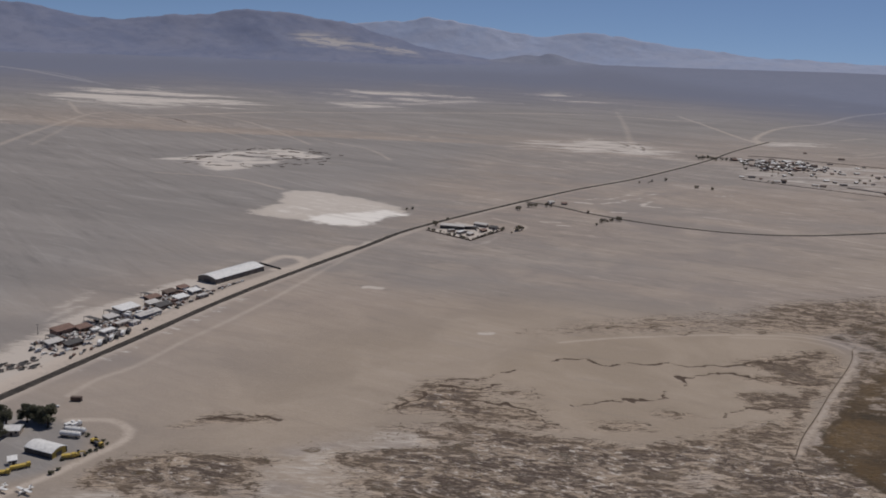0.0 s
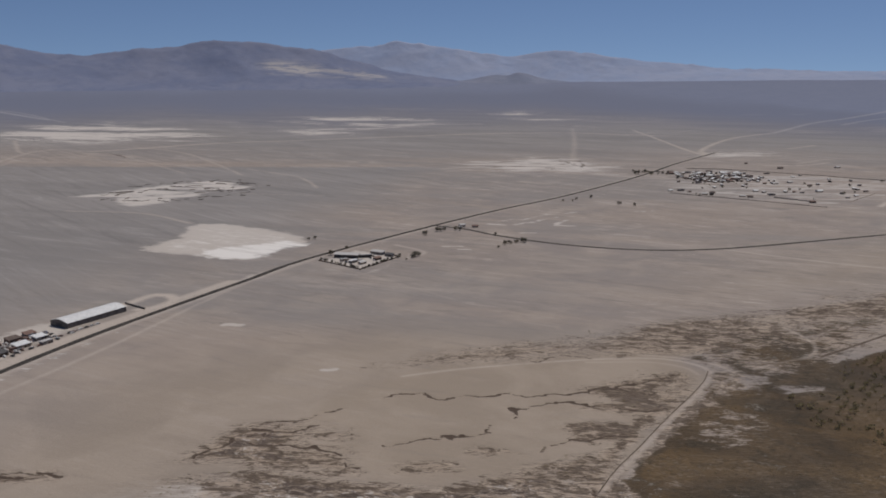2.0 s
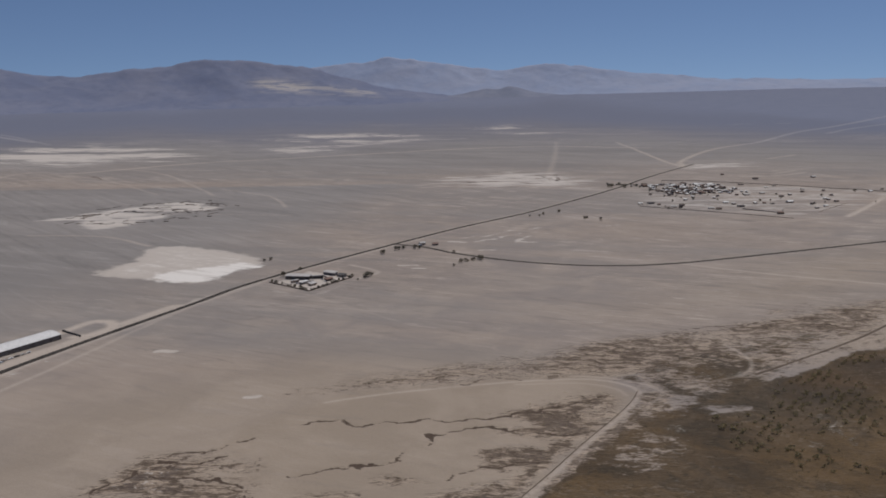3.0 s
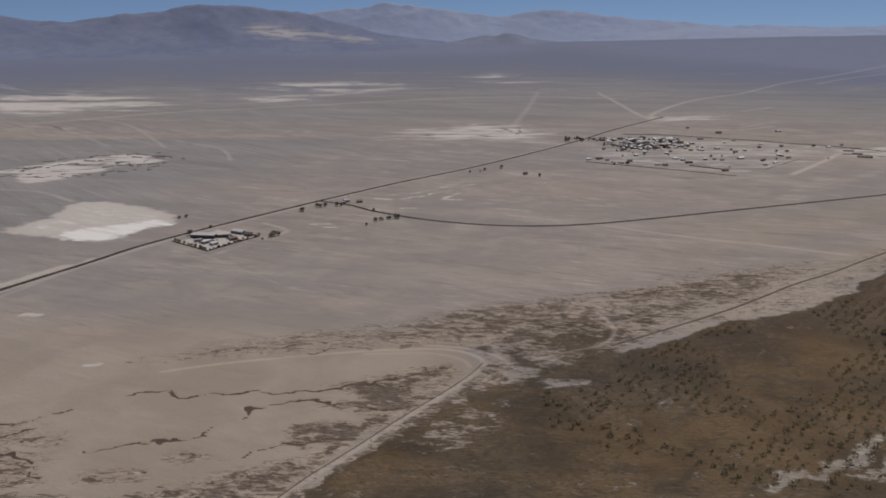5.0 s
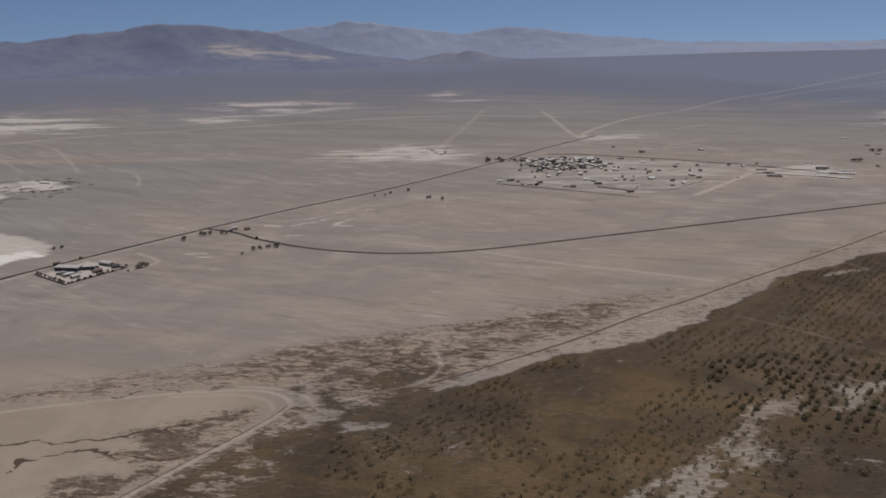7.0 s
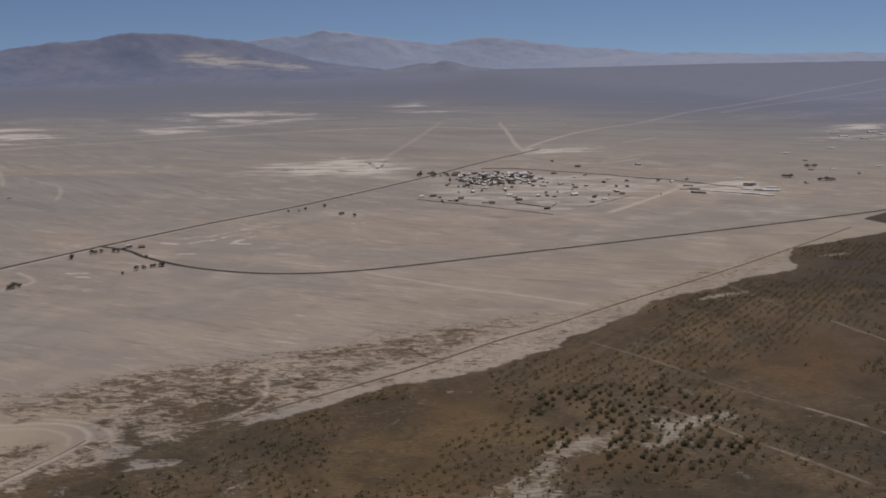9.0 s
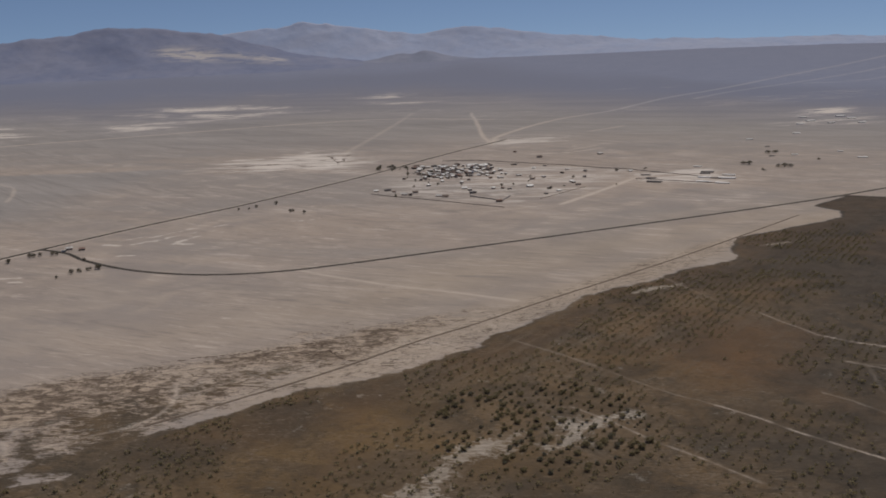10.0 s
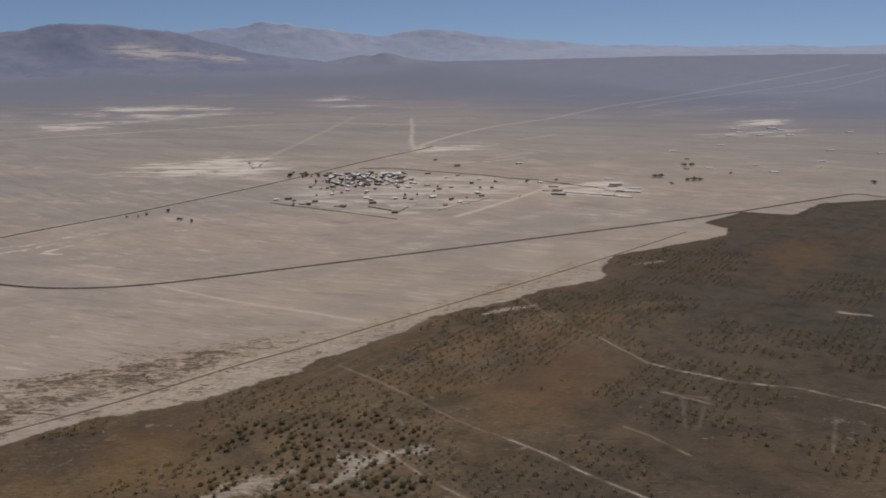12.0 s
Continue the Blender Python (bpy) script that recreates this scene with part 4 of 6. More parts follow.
def leaf_material(name, a, b):
    g = Net(name, 0.8, 0.0, 0.2)
    w = g.coords(obj=True)
    col = g.mix(g.island(), a, b)
    col = g.mix(g.ramp(g.noise(w, 1.2, 3), 0.4, 0.7, 0.0, 0.5), col, tuple(0.7 * v for v in a))
    col = g.mix(g.math("MULTIPLY", g.random(), 0.5), col, tuple(0.7 * v for v in b))
    thin = g.n.new("ShaderNodeBsdfTranslucent")      # light passes through the leaves
    g.l.new(col, thin.inputs["Color"])
    blend = g.n.new("ShaderNodeMixShader")
    blend.inputs[0].default_value = 0.5
    g.l.new(g.b.outputs[0], blend.inputs[1]), g.l.new(thin.outputs[0], blend.inputs[2])
    g.l.new(blend.outputs[0], g.n["Material Output"].inputs["Surface"])
    return g.done(col)


TREE_LEAF = leaf_material("dark_green_leaves", (0.150, 0.152, 0.102), (0.205, 0.200, 0.142))
SHRUB_LEAF = leaf_material("olive_shrub_leaves", (0.245, 0.205, 0.112), (0.335, 0.280, 0.160))
# lighter leaves for distant trees: the veil of hazy air is in the colour
HAZED_LEAF = leaf_material("hazed_brown_green_leaves", (0.235, 0.215, 0.165), (0.315, 0.285, 0.222))
PALE_LEAF = leaf_material("grey_green_leaves", (0.22, 0.20, 0.135), (0.27, 0.245, 0.17))


def part(name, bm, mat, parent, label=""):
    me = bpy.data.meshes.new(name)
    bm.normal_update()
    bm.to_mesh(me), bm.free()
    me.materials.append(mat)
    ob = new(name, me)
    ob.parent = parent
    return tagged(ob, label)


def thing(name, label, category, group=""):
    return tagged(new(name), label, category, group)


def stand(x, y, turn=0.0, lift=0.0):
    """A pose on the ground at a spot of the plan, with the plan's turn there, scaled to keep its size in the camera's
    view.
    """
    X, Y = spot(x, y)
    c, d = math.cos(radians(turn)), math.sin(radians(turn))
    ax, ay = spot(x + c, y + d)
    size = math.hypot(X - MID[0], Y - MID[1]) / math.hypot(x - MID[0], y - MID[1])
    return pose(X, Y, float(land_z(X, Y)) + lift, 0, 0, math.degrees(math.atan2(ay - Y, ax - X))) @ Matrix.Scale(size, 4)


def box(bm, size, at=(0, 0, 0), turn=0.0, top=1.0, bevel=0.0):
    """A block standing on at; top narrows its upper face."""
    made = bmesh.ops.create_cube(bm, size=1.0)["verts"]
    for v in made:
        k = top if v.co.z > 0 else 1.0
        v.co = Vector((v.co.x * size[0] * k, v.co.y * size[1] * k, (v.co.z + 0.5) * size[2]))
    if bevel:
        edges = {e for v in made for e in v.link_edges}
        made = [v for f in bmesh.ops.bevel(bm, geom=list(edges), offset=bevel, segments=2, affect="EDGES")["faces"] for v in f.verts]
        made = list({v for v in made} | {v for v in bm.verts if v.is_valid and all(e.is_valid for e in v.link_edges) and v in made})
    m = pose(*at, 0, 0, turn)
    for v in set(made):
        v.co = m @ v.co
    return bm


def cyl(bm, r, length, at, axis="z", seg=10, r2=None):
    made = bmesh.ops.create_cone(bm, cap_ends=True, segments=seg, radius1=r, radius2=r if r2 is None else r2, depth=length)["verts"]
    m = {"z": pose(0, 0, 0), "x": pose(0, 0, 0, 0, 90, 0), "y": pose(0, 0, 0, 90, 0, 0)}[axis]
    for v in made:
        v.co = m @ v.co + Vector(at)
    return bm


def prism(bm, outline, x0, x1):
    """Draws an outline of (y, z) from x0 to x1, closed at both ends."""
    a = [bm.verts.new((x0, y, z)) for y, z in outline]
    b = [bm.verts.new((x1, y, z)) for y, z in outline]
    bm.faces.new(a[::-1]), bm.faces.new(b)
    for k in range(len(a)):
        n = (k + 1) % len(a)
        bm.faces.new((a[k], a[n], b[n], b[k]))
    return bm


def B():
    return bmesh.new()


def gable_shed(label, L, W, H, rise, wall, roof, bays=6, doors=1, category="shed", name="shed"):
    """A long hall along x with a pitched roof and framed bays."""
    t = thing(name, label, category)
    for y in (-W / 2, W / 2):
        part("wall", box(B(), (L, 0.18, H), (0, y, 0)), wall, t)
    for x in (-L / 2, L / 2):
        part("gable", prism(B(), [(-W / 2 + 0.1, 0), (W / 2 - 0.1, 0), (W / 2 - 0.1, H), (0, H + rise - 0.05), (-W / 2 + 0.1, H)], x - 0.09, x + 0.09), wall, t)
    over = 0.45
    for s in (-1, 1):
        slope = part("roof", prism(B(), [(0, H + rise), (s * (W / 2 + over), H - over * rise / (W / 2)), (s * (W / 2 + over), H + 0.14 - over * rise / (W / 2)), (0, H + rise + 0.14)][:: s], -L / 2 - over, L / 2 + over), roof, t)
        for k in range(bays):
            x = -L / 2 + (k + 0.5) * L / bays
            rib = prism(B(), [(s * 0.2, H + rise + 0.16 - 0.2 * rise / (W / 2)), (s * W / 2, H + 0.16), (s * W / 2, H + 0.26), (s * 0.2, H + rise + 0.26 - 0.2 * rise / (W / 2))][:: s], x - 0.08, x + 0.08)
            part("seam", rib, roof, slope)
    part("ridge_cap", box(B(), (L + 0.8, 0.5, 0.14), (0, 0, H + rise + 0.1)), roof, t)
    for k in range(bays + 1):
        for y in (-W / 2 - 0.14, W / 2 + 0.14):
            part("post", box(B(), (0.22, 0.14, H), (-L / 2 + k * L / bays, y, 0)), wall, t)
    for k in range(doors):
        d = part("door", box(B(), (0.12, W * 0.3, H * 0.8), (-L / 2 - 0.16, (k - (doors - 1) / 2) * W * 0.4, 0)), DARK_SHEET, t, "dark sliding door")
        part("rail", box(B(), (0.1, W * 0.4, 0.12), (-L / 2 - 0.2, (k - (doors - 1) / 2) * W * 0.4, H * 0.82)), GREY_SHEET, d)
    return t


def arched_hall(label, L, W, H, rise, gable=None, side=None):
    gable, side = gable or YELLOW, side or DARK_SHEET
    t = thing("arched_hall", label, "hall")
    arc = [(-W / 2 + W * k / 12, H + rise * math.sin(math.pi * k / 12)) for k in range(13)]
    part("roof", prism(B(), arc + [(y, z + 0.14) for y, z in arc[::-1]], -L / 2 - 0.3, L / 2 + 0.3), WHITE_SHEET, t, "pale arched sheet roof")
    for k in range(7):
        x = -L / 2 + k * L / 6
        part("roof_seam", prism(B(), [(y, z + 0.13) for y, z in arc] + [(y, z + 0.2) for y, z in arc[::-1]], x - 0.06, x + 0.06), WHITE_SHEET, t)
        for y in (-W / 2 + 0.1, W / 2 - 0.1):
            part("post", box(B(), (0.2, 0.2, H), (x, y, 0)), DARK_SHEET, t)
    part("back_wall", box(B(), (L, 0.12, H * 0.96), (0, W / 2 - 0.3, 0)), side, t, "dark sheet wall")
    # on the open-sided hall this dark sheet stands for the shade inside
    part("front_wall", box(B(), (L, 0.12, H * 0.96), (0, -W / 2 + 0.3, 0)), side, t, "dark shaded wall")
    for x in (-L / 2 + 0.1, L / 2 - 0.1):
        g = part("gable_wall", prism(B(), [(-W / 2 + 0.3, 0), (W / 2 - 0.3, 0)] + [(y * 0.95, z - 0.04) for y, z in arc[::-1]], x - 0.06, x + 0.06), gable, t, "plain gable wall")
        part("door", box(B(), (0.1, W * 0.36, H * 0.75), (x + (0.1 if x > 0 else -0.1), 0, 0)), DARK_SHEET, g)
    return t


def wheels(parent, xs, half, r, wide=0.22, rims=True):
    for x in xs:
        for y in (-half, half):
            w = part("wheel", cyl(B(), r, wide, (x, y, r), "y", 12), RUBBER, parent)
            if rims:
                part("rim", cyl(B(), r * 0.5, wide + 0.03, (x, y, r), "y", 8), GREY_SHEET, w)


def car(label, mat, L=2.8, group="", name="car"):
    t = thing(name, label, "car", group)
    part("body", box(B(), (L, 1.1, 0.42), (0, 0, 0.18), bevel=0.07), mat, t)
    c = part("cabin", box(B(), (L * 0.52, 1.0, 0.36), (-L * 0.05, 0, 0.6), top=0.78), mat, t)
    part("glazing", box(B(), (L * 0.50, 1.03, 0.22), (-L * 0.05, 0, 0.64), top=0.84), GLASS, c)
    wheels(t, (-L * 0.32, L * 0.32), 0.5, 0.22, 0.16, False)
    return t


def truck(label, cab, load, L=5.6, group="", name="truck", high=1.5):
    t = thing(name, label, "truck", group)
    part("chassis", box(B(), (L, 0.9, 0.18), (0, 0, 0.42)), DARK_SHEET, t)
    c = part("cab", box(B(), (1.25, 1.5, 1.25), (L / 2 - 0.65, 0, 0.5), top=0.92, bevel=0.06), cab, t)
    part("windscreen", box(B(), (0.08, 1.2, 0.45), (L / 2 - 0.03, 0, 1.15)), GLASS, c)
    part("load_bed", box(B(), (L - 1.5, 1.55, high), (-0.72, 0, 0.6), bevel=0.04), load, t)
    wheels(t, (-L * 0.36, -L * 0.22, L * 0.36), 0.68, 0.32)
    return t


def tank_trailer(label, L=7.4):
    t = thing("tank_trailer", label, "trailer", "tank trailers")
    tank = part("tank", cyl(B(), 0.82, L * 0.9, (0, 0, 1.45), "x", 18), WHITE_SHEET, t)
    for s in (-1, 1):
        part("end_cap", cyl(B(), 0.82, 0.3, (s * (L * 0.45 + 0.12), 0, 1.45), "x", 18, 0.6 if s > 0 else None), WHITE_SHEET, tank)
    for x in (-L * 0.2, L * 0.05, L * 0.28):
        part("hatch", cyl(B(), 0.2, 0.14, (x, 0, 2.3), "z", 10), GREY_SHEET, tank)
    part("catwalk", box(B(), (L * 0.7, 0.3, 0.05), (0, 0.45, 2.2)), GREY_SHEET, tank)
    part("chassis", box(B(), (L * 0.95, 0.8, 0.2), (0, 0, 0.5)), DARK_SHEET, t)
    part("landing_leg", box(B(), (0.14, 0.9, 0.5), (L * 0.28, 0, 0)), DARK_SHEET, t)
    wheels(t, (-L * 0.40, -L * 0.30, -L * 0.20), 0.62, 0.33)
    return t


def digger(label):
    t = thing("excavator", label, "excavator")
    for y in (-0.65, 0.65):
        part("track", box(B(), (2.4, 0.36, 0.5), (0, y, 0), top=0.85), RUBBER, t)
    b = part("house", box(B(), (1.9, 1.5, 0.8), (-0.2, 0, 0.6), bevel=0.06), YELLOW, t)
    part("cab", box(B(), (0.8, 0.65, 0.9), (0.4, 0.4, 1.2), top=0.9), GLASS, b)
    bm = B()
    box(bm, (2.0, 0.28, 0.3), (1.4, -0.2, 1.6)), box(bm, (0.28, 0.26, 1.5), (2.4, -0.2, 0.4))
    part("arm", bm, YELLOW, t)
    part("bucket", box(B(), (0.6, 0.7, 0.5), (2.3, -0.2, 0.05), top=1.2), DARK_SHEET, t)
    return t


def container(label, mat, L=3.8, group=""):
    t = thing("container", label, "container", group)
    b = part("shell", box(B(), (L, 1.5, 1.6), (0, 0, 0.12)), mat, t)
    for k in range(9):
        for y in (-0.77, 0.77):
            part("rib", box(B(), (0.1, 0.05, 1.45), (-L / 2 + (k + 0.5) * L / 9, y, 0.18)), mat, b)
    part("door_panel", box(B(), (0.06, 1.35, 1.45), (L / 2 + 0.02, 0, 0.18)), mat, t)
    part("roof", box(B(), (L + 0.06, 1.54, 0.06), (0, 0, 1.72)), mat, t)
    part("skid", box(B(), (L, 1.3, 0.12), (0, 0, 0)), DARK_SHEET, t)
    return t


def house(label, L, W, H, wall, roof, kind=0, group="", category="house"):
    """A low desert house: flat, single-pitch or pitched roof, door, windows."""
    t = thing("house", label, category, group)
    part("shell", box(B(), (L, W, H)), wall, t)
    if kind == 0:
        part("roof", box(B(), (L + 0.4, W + 0.4, 0.16), (0, 0, H)), roof, t)
        part("parapet", box(B(), (L + 0.1, 0.2, 0.3), (0, -W / 2, H + 0.16)), wall, t)
    elif kind == 1:
        part("roof", prism(B(), [(-W / 2 - 0.3, H + 0.02), (W / 2 + 0.3, H + 0.75), (W / 2 + 0.3, H + 0.9), (-W / 2 - 0.3, H + 0.16)], -L / 2 - 0.3, L / 2 + 0.3), roof, t)
        part("back_wall", box(B(), (L, 0.2, 0.7), (0, W / 2 - 0.1, H)), wall, t)
    else:
        part("roof", prism(B(), [(-W / 2 - 0.3, H), (W / 2 + 0.3, H), (0, H + W * 0.28)], -L / 2 - 0.3, L / 2 + 0.3), roof, t)
    part("door", box(B(), (0.7, 0.08, 1.3), (L * 0.1, -W / 2 - 0.03, 0)), WOOD, t)
    for x in (-L * 0.3, L * 0.33):
        w = part("window", box(B(), (0.75, 0.06, 0.6), (x, -W / 2 - 0.02, H * 0.45)), GLASS, t)
        part("sill", box(B(), (0.9, 0.14, 0.07), (x, -W / 2 - 0.06, H * 0.45 - 0.07)), wall, w)
    return t


def leaves(bm, centres, count, size, r, squash=0.8):
    """Small bent leaf sprays strewn through balls of air round the centres."""
    for c in centres:
        for _ in range(count):
            d = Vector((r.gauss(0, 1), r.gauss(0, 1), r.gauss(0, 1))).normalized() * (c[3] * (0.55 + 0.5 * r.random()))
            p = Vector(c[:3]) + Vector((d.x, d.y, d.z * squash))
            s = size * (0.6 + 0.8 * r.random())
            u = Vector((r.gauss(0, 1), r.gauss(0, 1), r.gauss(0, 0.6))).normalized() * s
            w = u.cross(Vector((r.gauss(0, 1), r.gauss(0, 1), r.gauss(0, 1)))).normalized() * s * 0.7
            a, b, e, f = (bm.verts.new(p + q) for q in (-u, w, u, -w))
            tip = bm.verts.new(p + (u.cross(w)).normalized() * s * 0.35)
            for x, y in ((a, b), (b, e), (e, f), (f, a)):
                bm.faces.new((x, y, tip))
    return bm


def limb(bm, a, b, r0, r1, seg=6):
    a, b = Vector(a), Vector(b)
    q = (b - a).to_track_quat("Z", "Y").to_matrix()
    lo = [bm.verts.new(a + q @ Vector((r0 * math.cos(2 * math.pi * k / seg), r0 * math.sin(2 * math.pi * k / seg), 0))) for k in range(seg)]
    hi = [bm.verts.new(b + q @ Vector((r1 * math.cos(2 * math.pi * k / seg), r1 * math.sin(2 * math.pi * k / seg), 0))) for k in range(seg)]
    for k in range(seg):
        n = (k + 1) % seg
        bm.faces.new((lo[k], lo[n], hi[n], hi[k]))
    bm.faces.new(hi)


def tree(label, high, wide, seed, leaf=TREE_LEAF, group="", sprays=60):
    r = random.Random(seed)
    t = thing("tree", label, "tree", group)
    bm = B()
    fork = high * 0.28
    limb(bm, (0, 0, -0.1), (0.05, 0.03, fork), high * 0.04, high * 0.028, 8)
    balls = []
    for k in range(11):
        a, h = k * 2.4 + r.random(), high * (0.34 + 0.5 * r.random())
        d = wide * 0.5 * (0.25 + 0.5 * r.random()) * (1.1 - 0.5 * abs(h / high - 0.45))
        tip = (d * math.cos(a), d * math.sin(a), h)
        limb(bm, (0.05, 0.03, fork * (0.7 + 0.3 * r.random())), tip, high * 0.018, high * 0.006, 5)
        balls.append((*tip, wide * (0.16 + 0.1 * r.random())))
    balls.append((0, 0, high * 0.84, wide * 0.2))
    part("trunk", bm, BARK, t)
    part("crown", leaves(B(), balls, sprays, wide * 0.055, r), leaf, t)
    return t


def shrub(label, wide, seed, leaf=SHRUB_LEAF, group="scrub shrubs", sprays=22):
    r = random.Random(seed)
    t = thing("shrub", label, "shrub", group)
    bm, balls = B(), []
    for k in range(6):
        a, d = k * 1.05 + r.random(), wide * (0.12 + 0.22 * r.random())
        tip = (d * math.cos(a), d * math.sin(a), wide * (0.22 + 0.2 * r.random()))
        limb(bm, (0, 0, -0.15), tip, wide * 0.03, wide * 0.012, 4)
        balls.append((*tip, wide * (0.2 + 0.08 * r.random())))
    part("stem", bm, BARK, t)
    part("foliage", leaves(B(), balls, sprays, wide * 0.085, r, 0.85), leaf, t)
    return t


def wall_run(name, label, points, high, thick, mat, group="", crumble=0.0, seed=0, category="wall"):
    """A wall along a line of points, with a cap and piers."""
    r = random.Random(seed)
    points = [spot(*q) for q in points]
    x0, y0 = points[0]
    t = thing(name, label, category, group)
    t.matrix_basis = pose(x0, y0, float(land_z(x0, y0)))
    for (ax, ay), (bx, by) in zip(points, points[1:]):
        L, turn = math.hypot(bx - ax, by - ay), math.degrees(math.atan2(by - ay, bx - ax))
        mx, my = (ax + bx) / 2 - x0, (ay + by) / 2 - y0
        n = max(1, int(L / (high * 6)))
        ux, uy = (bx - ax) / L, (by - ay) / L
        for k in range(n):
            if crumble and k and r.random() < crumble * 0.5:
                continue
            s = (k + 0.5) / n * L - L / 2
            h = high * (1 - crumble * r.random())
            part("panel", box(B(), (L / n, thick, h), (mx + ux * s, my + uy * s, -0.05), turn, 0.995), mat, t)
        if not crumble:
            for k in range(n + 1):
                s = k / n * L - L / 2
                part("pier", box(B(), (thick * 1.6, thick * 1.6, high * 1.06), (mx + ux * s, my + uy * s, -0.05), turn), mat, t)
    return t


def mast(label, high, mat=DARK_SHEET):
    t = thing("mast", label, "mast")
    part("pole", cyl(B(), high * 0.02, high, (0, 0, high / 2), "z", 8, high * 0.012), mat, t)
    part("crossarm", box(B(), (high * 0.25, high * 0.02, high * 0.02), (0, 0, high * 0.9)), mat, t)
    part("base", box(B(), (high * 0.1, high * 0.1, 0.3)), BLOCK, t)
    return t


def aircraft(label, mat):
    t = thing("light_aircraft", label, "aircraft")
    part("fuselage", cyl(B(), 0.42, 4.4, (0, 0, 0.8), "x", 12, 0.2), mat, t)
    part("wing", box(B(), (0.95, 6.2, 0.12), (-0.5, 0, 1.15), top=0.96), mat, t)
    part("tailplane", box(B(), (0.55, 2.0, 0.07), (2.0, 0, 0.95)), mat, t)
    part("fin", box(B(), (0.6, 0.07, 0.8), (2.0, 0, 0.95), top=0.6), mat, t)
    part("canopy", box(B(), (1.0, 0.6, 0.35), (-0.8, 0, 0.95), top=0.7), GLASS, t)
    wheels(t, (-0.7,), 0.6, 0.2, 0.12)
    part("tail_wheel", cyl(B(), 0.11, 0.1, (1.9, 0, 0.11), "y", 8), RUBBER, t)
    return t


def scrap_heap(label, wide, seed, mats):
    r = random.Random(seed)
    t = thing("scrap_heap", label, "scrap", "scrap heaps")
    for k in range(14):
        a, d = r.random() * 6.28, wide * 0.5 * math.sqrt(r.random())
        s = 0.4 + 0.9 * r.random()
        bm = box(B(), (s * 1.6, s, s * (0.3 + 0.5 * r.random())), (0, 0, 0), 0, 0.8)
        m = pose(d * math.cos(a), d * math.sin(a), max(0.0, 0.7 * (1 - 2 * d / wide)), r.uniform(-14, 14), r.uniform(-14, 14), r.uniform(0, 180))
        for v in bm.verts:
            v.co = m @ v.co
        part("scrap_piece", bm, mats[k % len(mats)], t)
    return t

# ---- the depot with the yellow hall ----
def depot_spot(x, y, turn=0.0):
    return stand(x + 2.0, y, turn)


hall = arched_hall("open-sided hall with pale arched roof and yellow gables", 11.2, 6.6, 2.0, 1.0)
hall.matrix_basis = depot_spot(-129.5, 267.5, -22)
for x, y, turn in ((-126.5, 279.6, -8), (-126.3, 283.2, -8)):
    tank_trailer("long white tank trailer parked on the depot yard").matrix_basis = depot_spot(x, y, turn)
for x, y, turn in ((-130.5, 288.5, 60), (-128.3, 288.6, 60)):
    truck("small white box truck parked in the depot", WHITE_SHEET, WHITE_SHEET, 3.8, name="truck", high=1.0).matrix_basis = depot_spot(x, y, turn)
car("white car parked beyond the dark trees", WHITE_SHEET).matrix_basis = depot_spot(-143, 305, 30)
digger("yellow tracked excavator beside the hall").matrix_basis = depot_spot(-118.2, 265, 25)
digger("yellow tracked excavator with raised boom at the yard's edge").matrix_basis = depot_spot(-117, 276, -30)
truck("yellow tipper truck near the hall", YELLOW, YELLOW, 4.2, high=0.9).matrix_basis = depot_spot(-120.4, 263.6, 20)
truck("yellow truck with dark load at the yard's edge", YELLOW, DARK_SHEET, 4.0, high=0.8).matrix_basis = depot_spot(-114.5, 273.6, -40)
truck("long yellow truck standing on bare ground", YELLOW, YELLOW, 6.0, high=0.8).matrix_basis = depot_spot(-132, 255.2, 35)
truck("yellow flatbed truck at the depot's corner", YELLOW, YELLOW, 5.6, high=0.7).matrix_basis = depot_spot(-136, 250.6, 15)
house("small white-roofed house under dark trees", 6.5, 4.5, 2.0, TAN, WHITE_SHEET, 2).matrix_basis = depot_spot(-147.5, 281, 10)
house("small pale hut on the depot yard", 2.4, 1.8, 1.5, WHITE_SHEET, WHITE_SHEET, 1, category="hut").matrix_basis = depot_spot(-136, 258.3, 30)
aircraft("small white light aircraft parked on bare ground", WHITE_SHEET).matrix_basis = depot_spot(-123.2, 240, 65)
aircraft("white light aircraft standing beside another one", WHITE_SHEET).matrix_basis = depot_spot(-131, 240.5, 75)
container("dark brown container standing alone on the plain", BROWN, 3.9).matrix_basis = depot_spot(-138, 312, 0)
big = tree("tall dark green tree with dense crown at the depot", 7.2, 6.4, 3, group="depot trees", sprays=110)
big.matrix_basis = depot_spot(-146.5, 290.5)
for k, (x, y, s) in enumerate(((-152.5, 287.5, 0.78), (-142.3, 290, 0.95), (-138.2, 288.5, 1.1), (-149.3, 277.5, 0.72), (-155.5, 291, 0.9), (-144.4, 291.5, 0.85), (-140, 289.8, 0.9))):
    copy_thing(big, depot_spot(x, y, 50 * k) @ Matrix.Diagonal((s, s, s, 1)))
low = shrub("dark green bush at the depot's edge", 2.2, 5, TREE_LEAF, "depot bushes", 40)
low.matrix_basis = depot_spot(-121, 252)
for k, (x, y) in enumerate(((-120, 255), (-116, 266.5), (-121.2, 281.2), (-114, 270), (-113, 272), (-114.4, 277), (-112.2, 275), (-121.6, 262), (-146, 286.6), (-115.6, 268.6), (-137.5, 286.6))):
    s = 0.55 + 0.4 * rng.random()
    copy_thing(low, depot_spot(x, y, 70 * k) @ Matrix.Diagonal((s, s, s, 1)))

